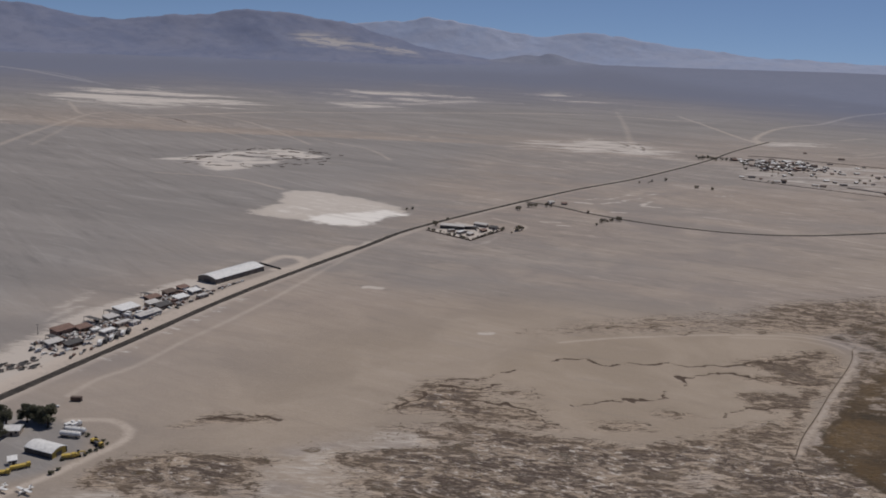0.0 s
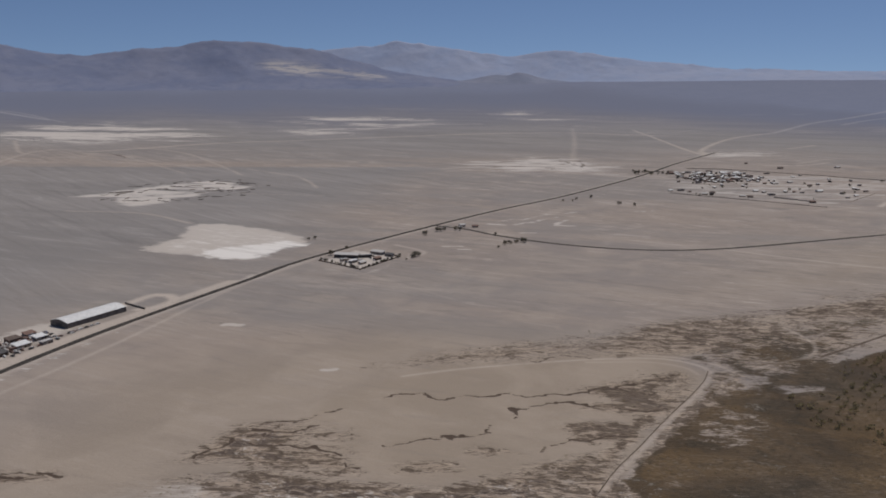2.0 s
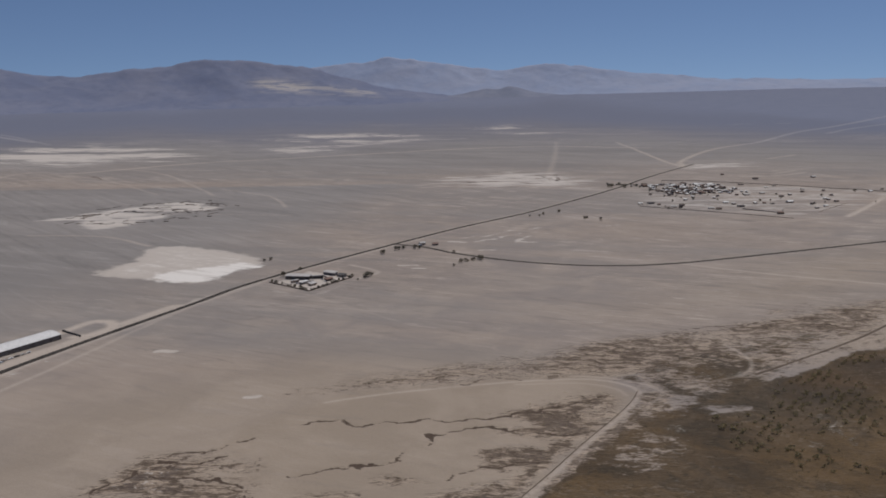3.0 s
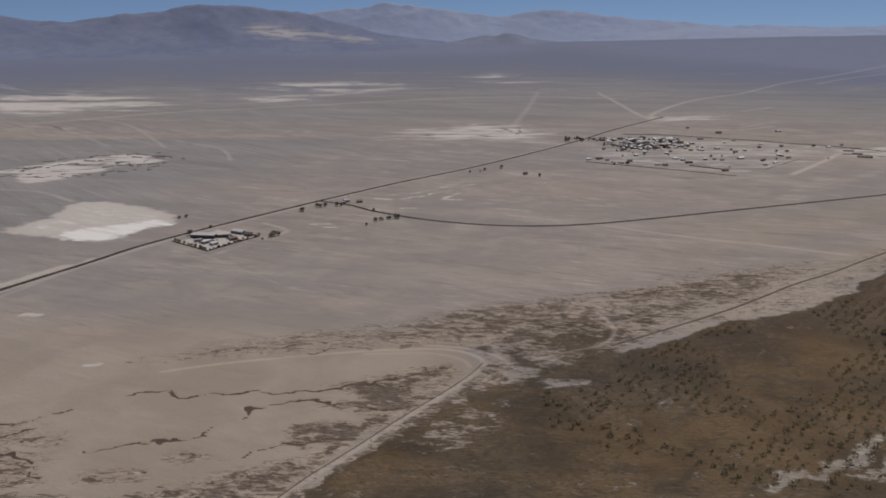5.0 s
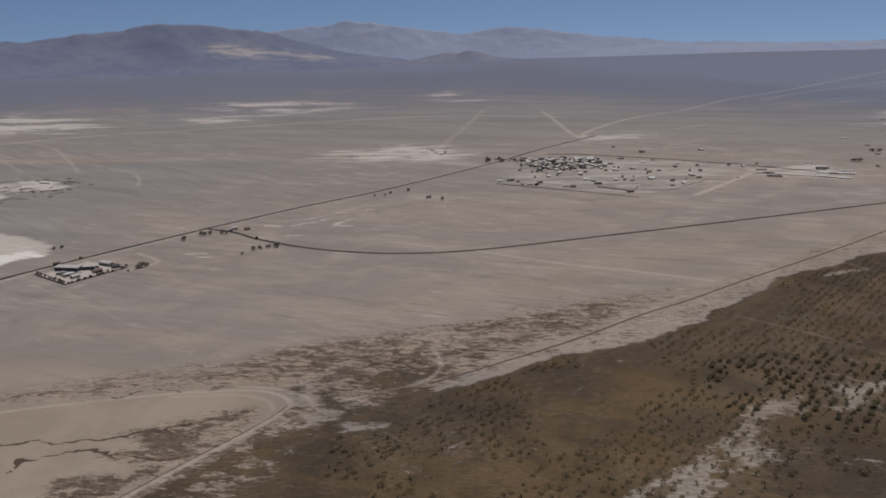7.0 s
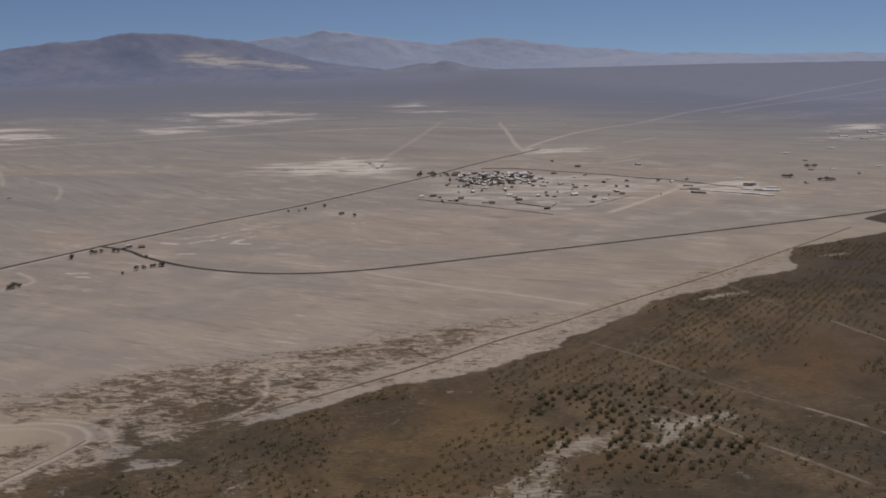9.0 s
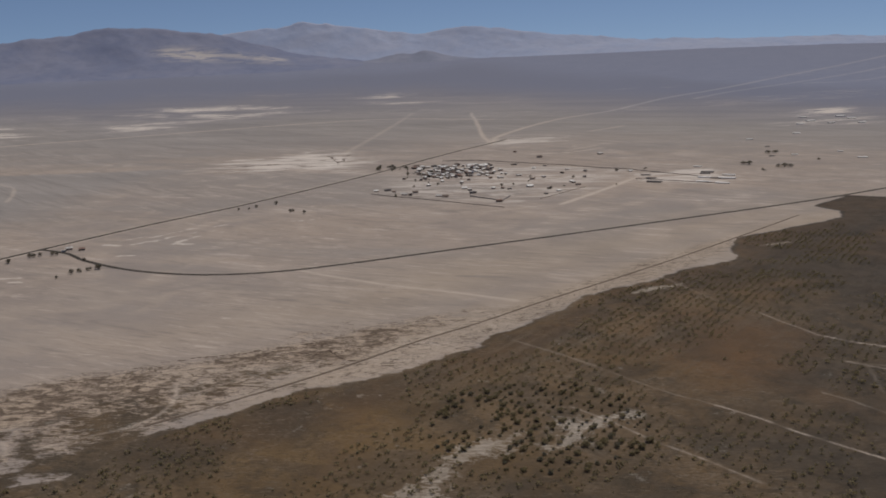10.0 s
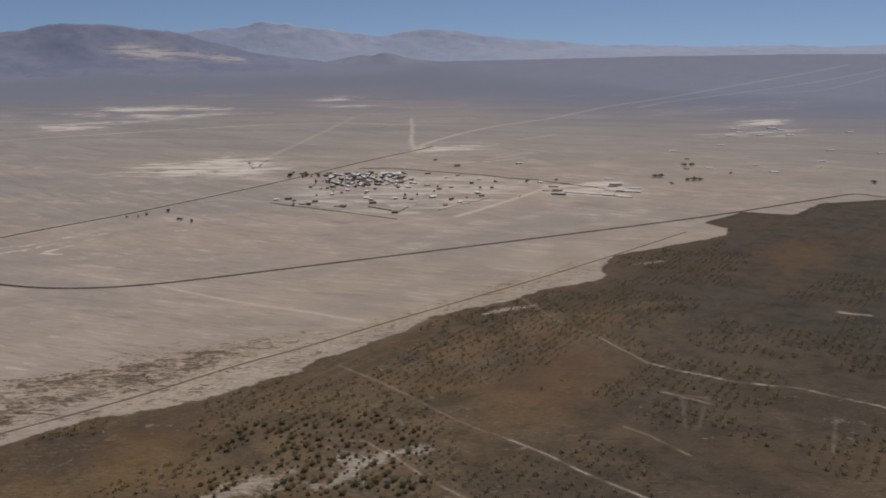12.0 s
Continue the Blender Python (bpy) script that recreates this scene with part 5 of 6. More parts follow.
# ---- the long shed and the scrapyard along the highway ----
long_shed = arched_hall("long hall with pale arched roof and dark walls beside the highway", 41.0, 14.5, 3.0, 1.6, WALL_SHEET, WALL_SHEET)
long_shed.matrix_basis = stand(-127.5, 519.5, 63.5)
wall_run("yard_wall", "low dark wall behind the long shed", [(-118, 555), (-102, 541)], 1.0, 0.4, DARK_SHEET, seed=4)
for label, x, y, turn, size, wall, roof, kind in (
    ("red-brown workshop in the scrapyard", -176, 393, 62, (10.0, 5.5, 2.6), RUST, RUST, 1),
    ("rust-coloured shack among the scrap", -169, 399, 62, (7.0, 4.6, 1.9), BROWN, RUST, 1),
    ("small white hut among the scrap", -162, 397, 62, (4.0, 3.0, 1.7), WHITE_WALL, WHITE_SHEET, 0),
    ("hut with wide white roof in the scrapyard", -161, 434, 62, (11.5, 7.5, 2.3), TAN, WHITE_SHEET, 1),
    ("long blue-grey shed among the wrecks", -147, 426, 66, (14.0, 3.6, 2.0), BLUE, GREY_SHEET, 1),
    ("pale low building among wrecks", -154, 410, 62, (8.0, 4.0, 1.8), TAN, GREY_SHEET, 0),
    ("grey shed with white roof in the scrapyard", -156, 396, 62, (7.0, 4.6, 1.8), BLOCK, WHITE_SHEET, 0),
    ("dark long shack near the long hall", -145, 443, 66, (9.0, 4.0, 1.8), BROWN, DARK_SHEET, 1),
    ("white-roofed hut near the long hall", -141, 460, 62, (8.0, 4.8, 1.8), TAN, WHITE_SHEET, 1),
    ("rusty shack behind the wrecks", -150, 470, 62, (7.0, 4.6, 1.9), RUST, BROWN, 1),
    ("grey hut beside the long hall", -138, 475, 62, (6.5, 4.5, 1.8), BLOCK, WHITE_SHEET, 1),
    ("brown shack with rusty roof in the scrapyard", -155, 457, 62, (8.0, 4.6, 1.9), BROWN, RUST, 1),
    ("small grey-roofed hut near the highway", -131, 467, 62, (6.0, 3.6, 1.6), BLOCK, GREY_SHEET, 0),
    ("low dark shed near the scrapyard's mounds", -164, 376, 62, (8.0, 3.4, 1.6), BROWN, DARK_SHEET, 1),
    ("grey open shed at the scrapyard's end", -173, 376, 62, (7.0, 4.0, 1.7), BLOCK, GREY_SHEET, 1),
    ("tan hut with rusty roof beside the long hall", -146, 481, 62, (6.0, 4.0, 1.8), TAN, RUST, 1),
    ("white low hut beside parked wrecks", -149, 412, 62, (5.0, 3.4, 1.6), WHITE_WALL, GREY_SHEET, 0),
    ("pale shed between rusty shacks", -152, 447, 62, (7.0, 4.4, 1.7), TAN, GREY_SHEET, 1),
    ("grey shack with patched roof among scrap", -163, 418, 62, (6.5, 4.6, 1.8), BLOCK, GREY_SHEET, 1),
):
    house(label, *size, wall, roof, kind, "scrapyard buildings", "hut").matrix_basis = stand(x, y, turn)


def canopy(label, L, W, H):
    t = thing("canopy", label, "canopy", "scrapyard canopies")
    part("roof", prism(B(), [(-W / 2, H), (W / 2, H + 0.5), (W / 2, H + 0.6), (-W / 2, H + 0.1)], -L / 2, L / 2), DARK_SHEET, t)
    for x in (-L / 2 + 0.2, 0, L / 2 - 0.2):
        for y in (-W / 2 + 0.2, W / 2 - 0.2):
            part("post", box(B(), (0.14, 0.14, H + (0.45 if y > 0 else 0.05)), (x, y, 0)), WOOD, t)
    return t


for x, y, L in ((-169, 412, 11), (-165, 425, 9), (-160, 462, 6), (-176, 382, 6)):
    canopy("dark shade canopy over parts in the scrapyard", L, 3.6, 2.1).matrix_basis = stand(x, y, 150)
mast("tall dark lamp mast at the scrapyard", 5.0).matrix_basis = stand(-187, 391)
mast("lamp mast beside the scrapyard shacks", 4.0).matrix_basis = stand(-156, 470)
truck("faded blue lorry standing in the scrapyard", BLUE, BLUE, 8.5, high=1.9).matrix_basis = stand(-147, 426.5, 62)
cars = [car(label, mat, L, "scrapyard cars") for label, mat, L in (
    ("worn white car in the scrapyard", WHITE_SHEET, 2.8), ("rusty wrecked car in the scrapyard", RUST, 2.7), ("dark wrecked car in the scrapyard", DARK_SHEET, 2.9),
    ("grey car body in the scrapyard", GREY_SHEET, 2.8), ("faded blue car in the scrapyard", BLUE, 2.7), ("pale tan van in the scrapyard", TAN, 3.2))]
boxes = [container("rusty container in the scrapyard", RUST, 3.8, "scrapyard containers"), container("white container in the scrapyard", WHITE_SHEET, 3.8, "scrapyard containers")]
lorries = [truck("white lorry parked beside the highway", WHITE_SHEET, WHITE_SHEET, 5.6, "roadside lorries"), truck("lorry with dark load beside the highway", RUST, DARK_SHEET, 5.6, "roadside lorries")]
heaps = [scrap_heap("heap of rusty and pale scrap metal", 5.0, k, [(RUST, DARK_SHEET, GREY_SHEET), (DARK_SHEET, WHITE_SHEET, RUST), (GREY_SHEET, BROWN, BLUE)][k]) for k in range(3)]
used = {}


def put_copy(proto, m):
    """The first place takes the thing itself, the others take copies."""
    if proto.name in used:
        return copy_thing(proto, m @ Matrix.Diagonal((*(1 / v for v in proto.scale), 1)))
    used[proto.name] = 1
    proto.matrix_basis = m
    return proto


def along(s, side):
    """A place beside the highway's edge in the scrapyard: s from 0 to 1 along it, side in metres from the road."""
    ax, ay, bx, by = -166.0, 310.0, -111.0, 485.0
    L = math.hypot(bx - ax, by - ay)
    return ax + (bx - ax) * s - side * (by - ay) / L, ay + (by - ay) * s + side * (bx - ax) / L


for k in range(210):
    s, side = 0.26 + 0.74 * rng.random(), 13 + 26 * rng.random()
    if side > 36 - 14 * max(0, s - 0.55) / 0.45:
        continue
    x, y = along(s, side)
    put_copy(cars[(0, 1, 2, 3, 5, 0, 3, 1, 2, 4)[k % 10]], stand(x, y, rng.choice((62, 152)) + rng.uniform(-14, 14)))
for k in range(52):
    x, y = along(0.30 + 0.66 * rng.random(), 17 + 17 * rng.random())
    put_copy(heaps[k % 3], stand(x, y, rng.uniform(0, 360)))
for k in range(14):
    x, y = along(0.32 + 0.6 * rng.random(), 18 + 18 * rng.random())
    put_copy(boxes[k % 2], stand(x, y, 62 + 90 * (k % 3 == 0)))
for k in range(9):                     # wrecks in line near the road's shoulder
    x, y = along(0.27 + 0.018 * k, 7.5 + 1.2 * (k % 2))
    put_copy(cars[(2, 1, 3)[k % 3]], stand(x, y, 100))
for k in range(6):
    x, y = along(0.38 + 0.022 * k, 8.5)
    put_copy(lorries[k % 2], stand(x, y, 100))
car("dark car driving beside the highway", DARK_SHEET).matrix_basis = stand(*along(0.53, 4.5), 72)
for k in range(6):
    put_copy(cars[(2, 3, 0)[k % 3]], stand(-126.5 + 1.7 * k, 487 + 3.8 * k, 64))
dark_heap = scrap_heap("flat dark heap of scrap and tyres", 6.0, 9, (DARK_SHEET, RUBBER, BROWN))
for x, y, w in ((-184, 346, 5), (-176, 349, 7), (-178, 343, 9), (-173, 354, 11), (-182, 338, 8), (-170, 346, 6)):
    put_copy(dark_heap, stand(x, y, 8 * w) @ Matrix.Diagonal((2.0, 1.1, 0.5, 1)))

# ---- the walled yard by the highway ----
YARD = [(-13, 698), (22, 661), (51, 713), (12, 747)]
wall_run("yard_wall", "low dark brown wall round the walled yard", YARD[:3] + [(30, 731)], 0.7, 0.4, BROWN, seed=2)
for label, x, y, turn, size, wall, roof, kind in (
    ("long dark-fronted building with pale roof in the walled yard", 8, 711, -14, (20.0, 6.0, 2.8), DARK_SHEET, GREY_SHEET, 1),
    ("dark open store beside the yard's main building", 23, 712, 10, (9.0, 4.0, 2.2), DARK_SHEET, GREY_SHEET, 0),
    ("white-roofed store in the walled yard", 15, 691, 55, (8.0, 4.5, 1.8), BLOCK, WHITE_SHEET, 0),
    ("low pale shed in the walled yard", 22, 684, 55, (6.0, 3.5, 1.6), TAN, GREY_SHEET, 1),
    ("grey-green shed along the yard's far side", 32, 726, -36, (12.0, 4.0, 2.2), BLOCK, GREY_SHEET, 1),
    ("dark shed beside the yard's wall", 42, 716, -36, (7.0, 3.5, 1.8), BLOCK, DARK_SHEET, 1),
    ("small pale hut in the walled yard", 1, 716, 40, (5.0, 3.5, 1.8), TAN, WHITE_SHEET, 0),
    ("low brown shed among the yard's bushes", 33, 701, 55, (7.0, 3.0, 1.6), BROWN, RUST, 1),
    ("open pale canopy in the walled yard", 7, 697, 40, (6.0, 3.5, 1.7), TAN, GREY_SHEET, 0),
):
    house(label, *size, wall, roof, kind, "yard buildings", "building").matrix_basis = stand(x, y, turn)
yard_tree = tree("olive tree inside the walled yard, crown lightened for hazy air", 4.2, 4.6, 8, HAZED_LEAF, "yard trees", sprays=46)
yard_tree.matrix_basis = stand(-6, 722)
for k in range(44):
    edge = rng.random()
    (ax, ay), (bx, by) = (YARD[0], YARD[1]) if k % 2 else (YARD[1], YARD[2])
    s = 0.3 + 0.35 * rng.random()
    q = rng.random()
    copy_thing(yard_tree, stand(ax + (bx - ax) * q + rng.uniform(-1, 2), ay + (by - ay) * q + rng.uniform(1, 4), 40 * k) @ Matrix.Diagonal((s, s, s, 1)))
for k in range(16):
    put_copy(cars[(0, 3, 2, 4)[k % 4]], stand(rng.uniform(6, 34), rng.uniform(684, 726), rng.uniform(0, 180)))
for x, y, s in ((63, 713, 1.5), (61, 709, 1.1), (66, 716, 1.0), (-34, 799, 0.8), (-29, 804, 0.9), (4, 752, 0.8), (-8, 735, 0.7), (56, 700, 0.5)):
    copy_thing(yard_tree, stand(x, y, 30 * s) @ Matrix.Diagonal((s, s, s * 0.8, 1)))

# ---- the junction ----
house("pale house with white roof at the road junction", 5.5, 4.2, 1.9, TAN, GREY_SHEET, 2).matrix_basis = stand(108, 876, 30)
house("brown low shed at the road junction", 5.5, 3.0, 1.5, TAN, RUST, 1, category="shed").matrix_basis = stand(121, 871, 20)
house("white hut beside the junction house", 3.6, 3.0, 1.6, WHITE_WALL, GREY_SHEET, 0, category="hut").matrix_basis = stand(106, 866, 30)
mast("tall thin mast at the road junction", 9.0, GREY_SHEET).matrix_basis = stand(111, 868)
for k, (x, y) in enumerate(((70, 828), (72, 824), (83, 845), (86, 846), (90, 850), (101, 851), (105, 850), (137, 819), (134, 751), (141, 767), (145, 773), (147, 771), (151, 776), (153, 778), (158, 781), (160, 779), (241, 1079), (253, 1080), (260, 1095), (282, 1112), (302, 1044), (305, 1046), (318, 1029))):
    s = 0.6 + 0.55 * rng.random()
    copy_thing(yard_tree, stand(x, y, 77 * k) @ Matrix.Diagonal((s, s, s, 1)))

# ---- the ruined settlement ----
ruin_w = [wall_run("ruined_wall", "broken low adobe wall of an abandoned settlement", [(0, 0), (d, 3.0 * (d % 3) - 3)], 0.9, 0.7, RUBBLE, "ruined walls", 0.6, int(d)) for d in (14, 19, 26)]
for k in range(58):
    u, v = rng.random(), rng.random()
    x, y = -365 + 190 * u + 30 * v, 1150 + 40 * u + 170 * v * (1 - abs(u - 0.5))
    if k < 24:
        q = k / 23
        x, y = (-355 + 180 * q, 1210 + 130 * math.sin(2.2 * q + 0.3)) if k % 2 else (-330 + 165 * q, 1100 - 40 * math.sin(3.1 * q) + 85 * q)
    put_copy(ruin_w[k % 3], stand(x, y, rng.choice((-30, 60, -25, 10)) + rng.uniform(-8, 8)))

# ---- the town ----
shacks = [house("small pale shack between the town's houses", 4.5, 3.5, 1.7, TAN, WHITE_SHEET, 1, "town shacks", "shack"), house("small brown shack between the town's houses", 4.5, 3.5, 1.7, BROWN, GREY_SHEET, 1, "town shacks", "shack")]
homes = [house(*a) for a in (
    ("pale house with white pitched roof", 8, 6, 1.9, TAN, WHITE_SHEET, 2, "town houses"),
    ("tan house with grey sheet roof", 9, 6, 1.9, TAN, GREY_SHEET, 2, "town houses"),
    ("grey block house with dark flat roof", 8, 6, 2.0, BLOCK, DARK_SHEET, 0, "town houses"),
    ("tan house with brown pitched roof", 10, 6, 2.6, TAN, BROWN, 2, "town houses"),
    ("dark shed with rusty sheet roof", 7, 5, 2.3, BROWN, RUST, 1, "town houses"))]
for k in range(64):                     # the close-built middle
    x, y = 475 + 110 * rng.random(), 0
    y = 1300 + 165 * rng.random() + 0.1 * (x - 475)
    s = 0.62 + 0.45 * rng.random()
    put_copy(homes[int(rng.random() * 5)], stand(x, y, rng.choice((20, 110, -70)) + rng.uniform(-6, 6)) @ Matrix.Diagonal((s, s, s, 1)))
for k, (x, y) in enumerate(((405, 1187), (420, 1190), (427, 1173), (438, 1141), (453, 1157), (478, 1114), (485, 1105), (518, 1173), (522, 1128), (565, 1158), (572, 1148), (540, 1044), (694, 1330), (621, 1235), (601, 1160), (663, 1154), (626, 1107), (605, 1087), (569, 1272), (583, 1267), (579, 1325), (612, 1284), (698, 1532), (652, 1369), (635, 1432), (771, 1269), (675, 1394), (679, 1651), (807, 1539), (632, 1431))):
    s = 0.5 + 0.45 * rng.random()
    put_copy(homes[(k * 2 + k // 5) % 5], stand(x, y, rng.uniform(-30, 30)) @ Matrix.Diagonal((s * 1.1, s, s, 1)))
for k in range(130):
    x, y = (470 + 130 * rng.random(), 1290 + 170 * rng.random()) if k < 112 else (430 + 290 * rng.random(), 1130 + 180 * rng.random())
    put_copy(shacks[k % 3 == 1], stand(x, y, rng.uniform(0, 180)))
town_tree = tree("olive tree at the edge of the town, crown lightened for hazy air", 8.0, 8.5, 12, HAZED_LEAF, "town trees", sprays=44)
town_tree.matrix_basis = stand(421, 1439)
copy_thing(town_tree, stand(458, 1340, 20) @ Matrix.Diagonal((0.55, 0.55, 1.35, 1)))
for k in range(62):
    if k < 22:
        x, y = 416 + 50 * rng.random(), 1425 + 70 * rng.random()
    elif k < 44:
        x, y = 450 + 95 * rng.random(), 1275 + 150 * rng.random()
    else:
        x, y = 410 + 300 * rng.random(), 1120 + 210 * rng.random()
    s = 0.34 + 0.34 * rng.random() + (0.14 if k < 22 else 0)
    copy_thing(town_tree, stand(x, y, 33 * k) @ Matrix.Diagonal((s, s, s, 1)))
wall_run("boundary_wall", "low dark wall along the town's near side", [(398, 1164), (420, 1136), (476, 1074), (537, 1000)], 0.5, 0.5, BROWN, seed=5)
wall_run("boundary_wall", "low dark wall along the town's far side", [(534, 1548), (590, 1532), (709, 1393), (738, 1344), (775, 1303), (800, 1245), (830, 1190), (845, 1143)], 0.6, 0.6, BROWN, seed=6)
wall_run("boundary_wall", "low tan wall between the town's gardens", [(590, 1050), (640, 1105), (668, 1135)], 0.5, 0.5, TAN, seed=7)
wall_run("boundary_wall", "short wall behind the town's houses", [(515, 1100), (545, 1050), (560, 1085)], 1.0, 0.8, BLOCK, seed=9)

wall_run("boundary_wall", "low dark wall along the near side of the works", [(751, 1184), (797, 1136), (836, 1091)], 0.6, 0.6, BROWN, seed=10)

# ---- the works and the far sheds ----
def works_shed(label, L, W, H, roof, group):
    return gable_shed(label, L, W, H, 1.0, BLOCK if roof is not DARK_SHEET else DARK_SHEET, roof, 6, 1, "shed", "long_shed") if not group else tagged(gable_shed(label, L, W, H, 1.0, WHITE_WALL if roof is WHITE_SHEET else BLOCK, roof, 6, 1, "shed", "long_shed"), group=group)


pale_shed = works_shed("long low shed with white roof at the works", 38, 9, 2.6, WHITE_SHEET, "works sheds")
dark_shed = works_shed("long low shed with dark roof at the works", 34, 8, 2.6, DARK_SHEET, "works sheds")
for k, (x, y, turn, s) in enumerate(((760, 1141, -40, 1.0), (775, 1216, -25, 0.7), (800, 1245, -40, 0.6), (817, 1118, -45, 0.9), (832, 1096, -45, 0.8), (862, 1212, -30, 0.9), (835, 1158, -35, 0.8), (858, 1139, -35, 1.0), (878, 1283, -30, 0.6), (845, 1146, -35, 0.7), (874, 1170, -35, 0.8), (770, 1180, -40, 0.7), (852, 1196, -30, 0.7))):
    put_copy((dark_shed, pale_shed)[k in (3, 4, 6, 7, 8, 10)], stand(x, y, turn) @ Matrix.Diagonal((0.55 * s, 0.65 * s, 0.55 * s, 1)))
for k, (x, y, s) in enumerate(((1503, 2131, 1.5), (1468, 2026, 1.6), (1588, 2102, 1.7), (1579, 2035, 1.5), (1540, 1922, 1.3), (1482, 1953, 1.2), (1290, 1756, 1.1), (1147, 1674, 1.0), (1075, 1368, 0.8), (1162, 1380, 0.7), (1139, 1282, 1.0), (1292, 1395, 0.8), (1234, 1313, 0.6), (1419, 1563, 1.0), (1692, 1918, 1.2), (1414, 1973, 1.2), (1464, 1475, 0.9), (1105, 1517, 0.7), (1035, 1365, 0.75), (939, 1199, 0.4))):
    put_copy((pale_shed, dark_shed)[k > 16], stand(x, y, -28 + 6 * (k % 3)) @ Matrix.Diagonal((0.33 * s, 0.6 * s, 0.5 * s, 1)))
for k, (x, y, s) in enumerate(((948, 1281, 1.1), (956, 1279, 1.2), (975, 1228, 1.0), (983, 1225, 1.3), (990, 1223, 1.0), (939, 1204, 0.6), (1070, 1287, 0.7), (1190, 1116, 1.0), (1052, 1410, 1.2), (1064, 1408, 1.2), (800, 1288, 0.7), (756, 1285, 0.8))):
    copy_thing(town_tree, stand(x, y, 41 * k) @ Matrix.Diagonal((s * 1.3, s * 1.3, s * 0.7, 1)))

# ---- shrubs of the scrub, in old planting rows ----
bushes = [shrub("dark olive shrub in the dry scrub", 2.4, 20), shrub("low spreading dark shrub in the scrub", 2.6, 21), shrub("grey-green shrub in the dry scrub", 2.2, 22, PALE_LEAF)]
spots = []
ux, uy = 0.66, 0.75
gi, gj = np.meshgrid(np.arange(-90, 150), np.arange(-110, 110), indexing="ij")
jit = np.random.RandomState(5).uniform(-1, 1, (2, *gi.shape))
SX = (480 + gi * 3.7 * ux + gj * 5.0 * uy + jit[0] * 1.1).ravel()
SY = (420 + gi * 3.7 * uy - gj * 5.0 * ux + jit[1] * 1.1).ravel()
thick = vnoise(SX, SY, 46, 81, 3)
open_soil, grove = np.zeros(SX.shape), np.zeros(SX.shape)
for poly in OCHRES:
    area(open_soil, poly, SX, SY, 8, 0.2)
area(open_soil, SCAR_A, SX, SY, 3, 0.1)
GROVES = [
    [(385, 439), (416, 486), (463, 521), (482, 518), (486, 476), (495, 440), (489, 397), (474, 363), (442, 328), (373, 337), (357, 378)],
    [(285, 290), (310, 335), (345, 372), (392, 400), (390, 330), (340, 278)],
    [(254, 370), (274, 425), (321, 419), (325, 382), (305, 345), (262, 351)],
    [(340, 300), (352, 335), (385, 372), (412, 398), (404, 410), (372, 384), (344, 350), (328, 312)],
    [(475, 519), (513, 550), (588, 612), (731, 684), (643, 544), (548, 509), (501, 474)],
]
for poly in GROVES:
    area(grove, poly, SX, SY, 14, 0.22)
for points, *_ in TRAILS:
    trail(open_soil, points, SX, SY, 1.5, 1.0, 1.0)
chance = np.random.RandomState(6).random(SX.shape)
deep = inside(SCRUB, SX, SY)
keep = (deep > 5) & (SY > 190) & (SX < 1000) & (SX > 225) & (thick - open_soil + grove * 1.3 > 0.53) & (chance < 0.80)
sizes = 0.34 + 0.72 * np.random.RandomState(7).random(SX.shape) ** 1.4 * np.clip(0.6 + 1.0 * vnoise(SX, SY, 60, 83), 0.7, 1.25)
order = np.argsort(np.hypot(SX - 440, SY - 400) + 1e9 * ~keep)[: int(keep.sum())]
for k, i in enumerate(order[:300]):
    s = sizes[i] * 1.5
    put_copy(bushes[(0, 1, 0, 2, 1)[k % 5]], stand(SX[i], SY[i], 47 * k, -0.1) @ Matrix.Diagonal((s, s, s * 0.95, 1)))


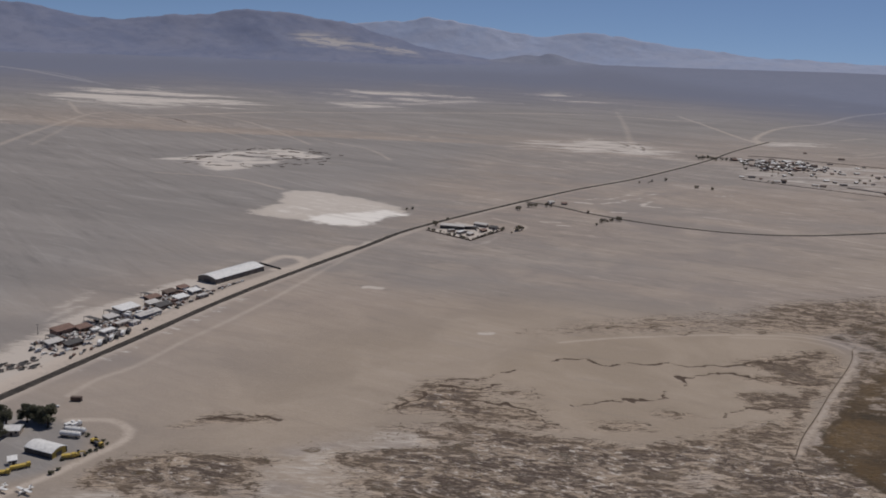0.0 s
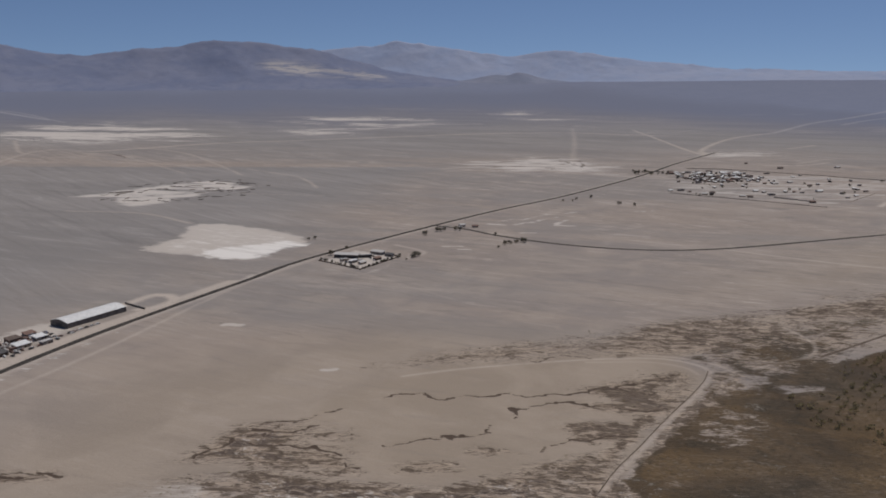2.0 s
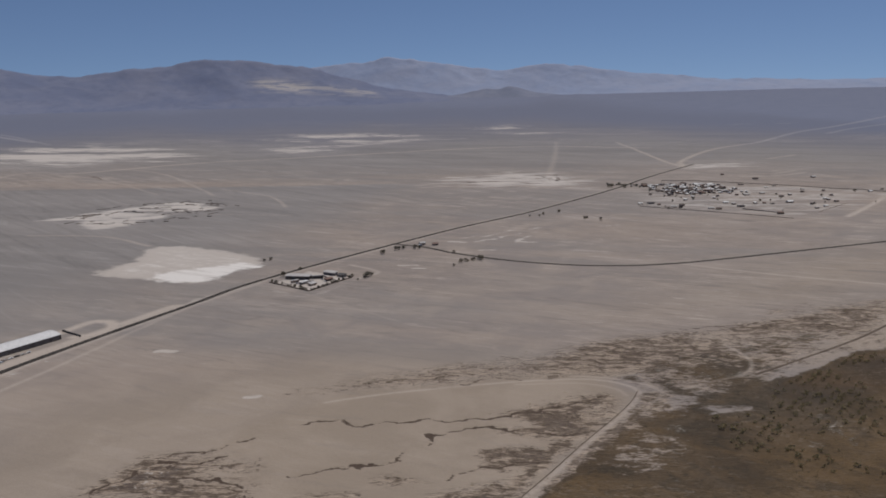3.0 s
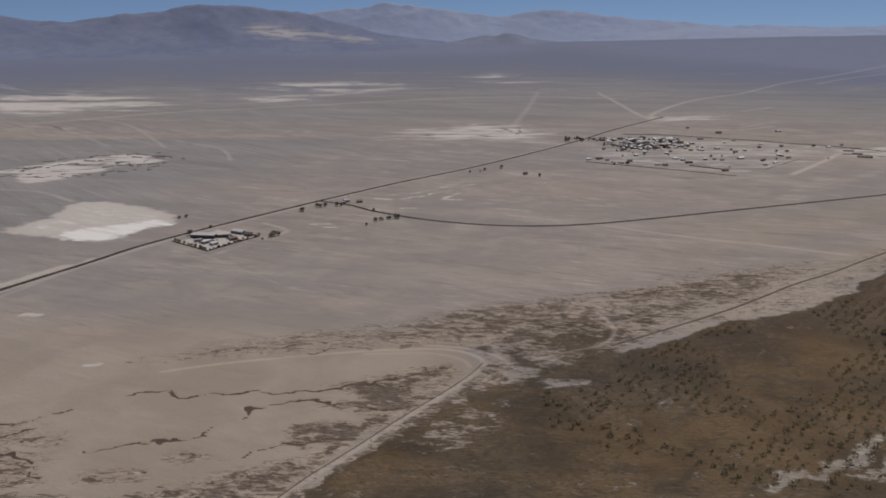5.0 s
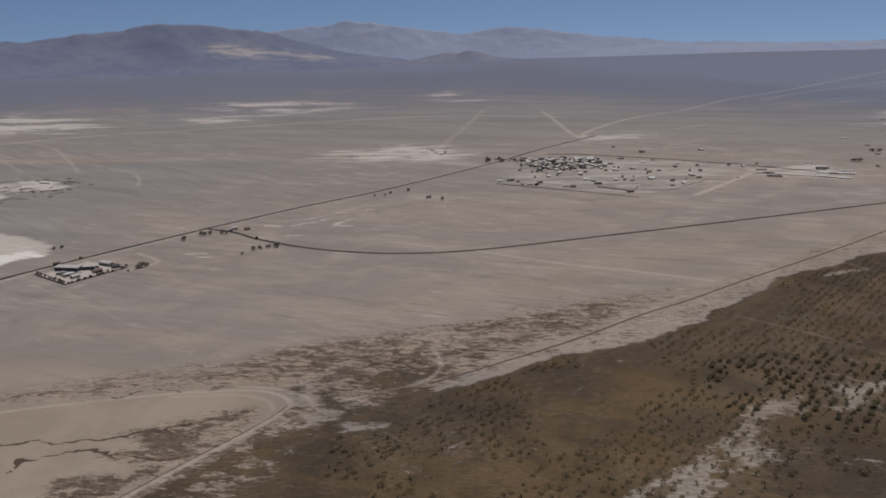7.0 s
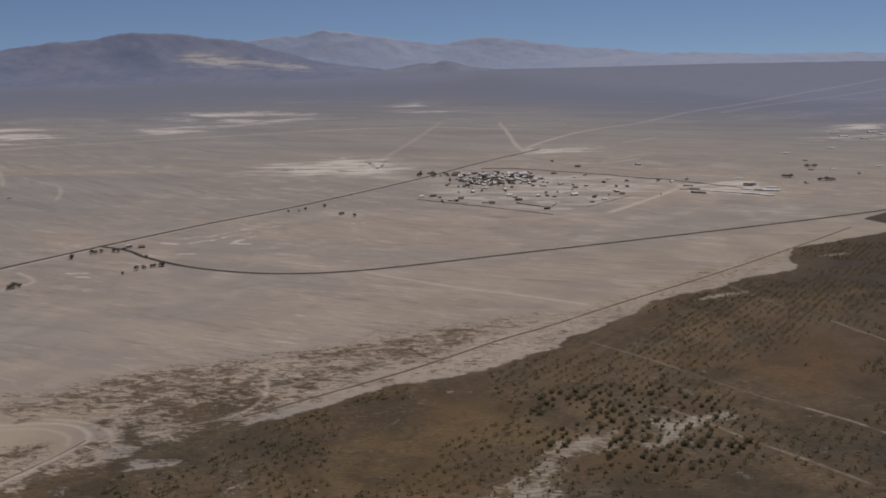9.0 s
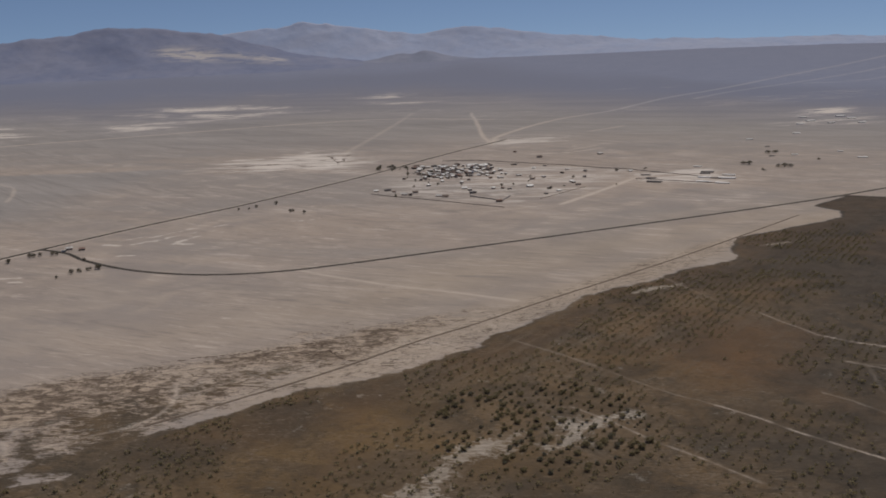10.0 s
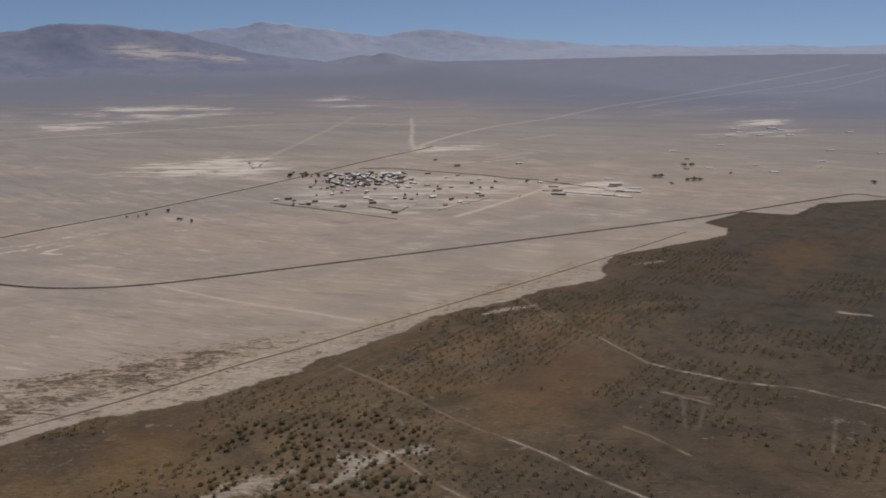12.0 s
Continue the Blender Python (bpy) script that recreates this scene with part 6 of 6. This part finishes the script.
def scatter(name, label, category, protos, places):
    """Many plants as one mesh of real sprays."""
    vs, fs, base = [], [], 0
    for k, (x, y, s) in enumerate(places):
        src = protos[k % len(protos)]
        co, fa = src
        a = 2.4 * k
        c, d = math.cos(a) * s, math.sin(a) * s
        x, y = spot(x, y)
        z0 = float(land_z(x, y))
        vs.append(np.stack([x + co[:, 0] * c - co[:, 1] * d, y + co[:, 0] * d + co[:, 1] * c, z0 + co[:, 2] * s], 1))
        fs.append(fa + base)
        base += len(co)
    V, F = np.vstack(vs), np.vstack(fs)
    me = bpy.data.meshes.new(name)
    me.vertices.add(len(V)), me.vertices.foreach_set("co", V.ravel())
    me.loops.add(F.size), me.loops.foreach_set("vertex_index", F.ravel().astype(np.int32))
    me.polygons.add(len(F)), me.polygons.foreach_set("loop_start", (np.arange(len(F)) * 3).astype(np.int32))
    me.update(calc_edges=True)
    me.materials.append(SHRUB_LEAF)
    return tagged(new(name, me), label, category, kind="stuff")


def spray_proto(wide, seed, sprays):
    r = random.Random(seed)
    balls = [(0.28 * wide * math.cos(k * 1.3), 0.28 * wide * math.sin(k * 1.3), wide * (0.2 + 0.16 * r.random()), wide * 0.24) for k in range(5)]
    bm = leaves(B(), balls, sprays, wide * 0.13, r, 0.85)
    bm.verts.index_update()
    co = np.array([v.co[:] for v in bm.verts])
    fa = np.array([[v.index for v in f.verts] for f in bm.faces])
    bm.free()
    return co, fa


rest = [(float(SX[i]), float(SY[i]), float(sizes[i] * 1.25)) for i in order[300:]]
scatter("scrub_bushes", "scattered dark olive bushes over the dry scrub", "bushes", [spray_proto(2.4, k, 5) for k in range(4)], rest)
# tufts in the broken crust between plain and scrub
pick = np.random.RandomState(9)
TX, TY = pick.uniform(-110, 480, 26000), pick.uniform(215, 590, 26000)
want = np.zeros(TX.shape)
for poly, strength in ((BAND, 0.5), (UPPER, 0.32), (INNER, 0.4), (SCRUB, 0.5)):
    area(want, poly, TX, TY, 8, strength)
want *= np.clip((vnoise(TX * 0.5, TY, 9, 91, 3) - 0.5) * 7, 0, 1)
tufts = [(float(x), float(y), float(0.22 + 0.3 * c)) for x, y, c, w in zip(TX, TY, pick.random(26000), want) if pick.random() < w][:5200]
scatter("dry_tufts", "small dry tufts over the broken crust", "tufts", [spray_proto(2.0, 10 + k, 3) for k in range(3)], tufts)
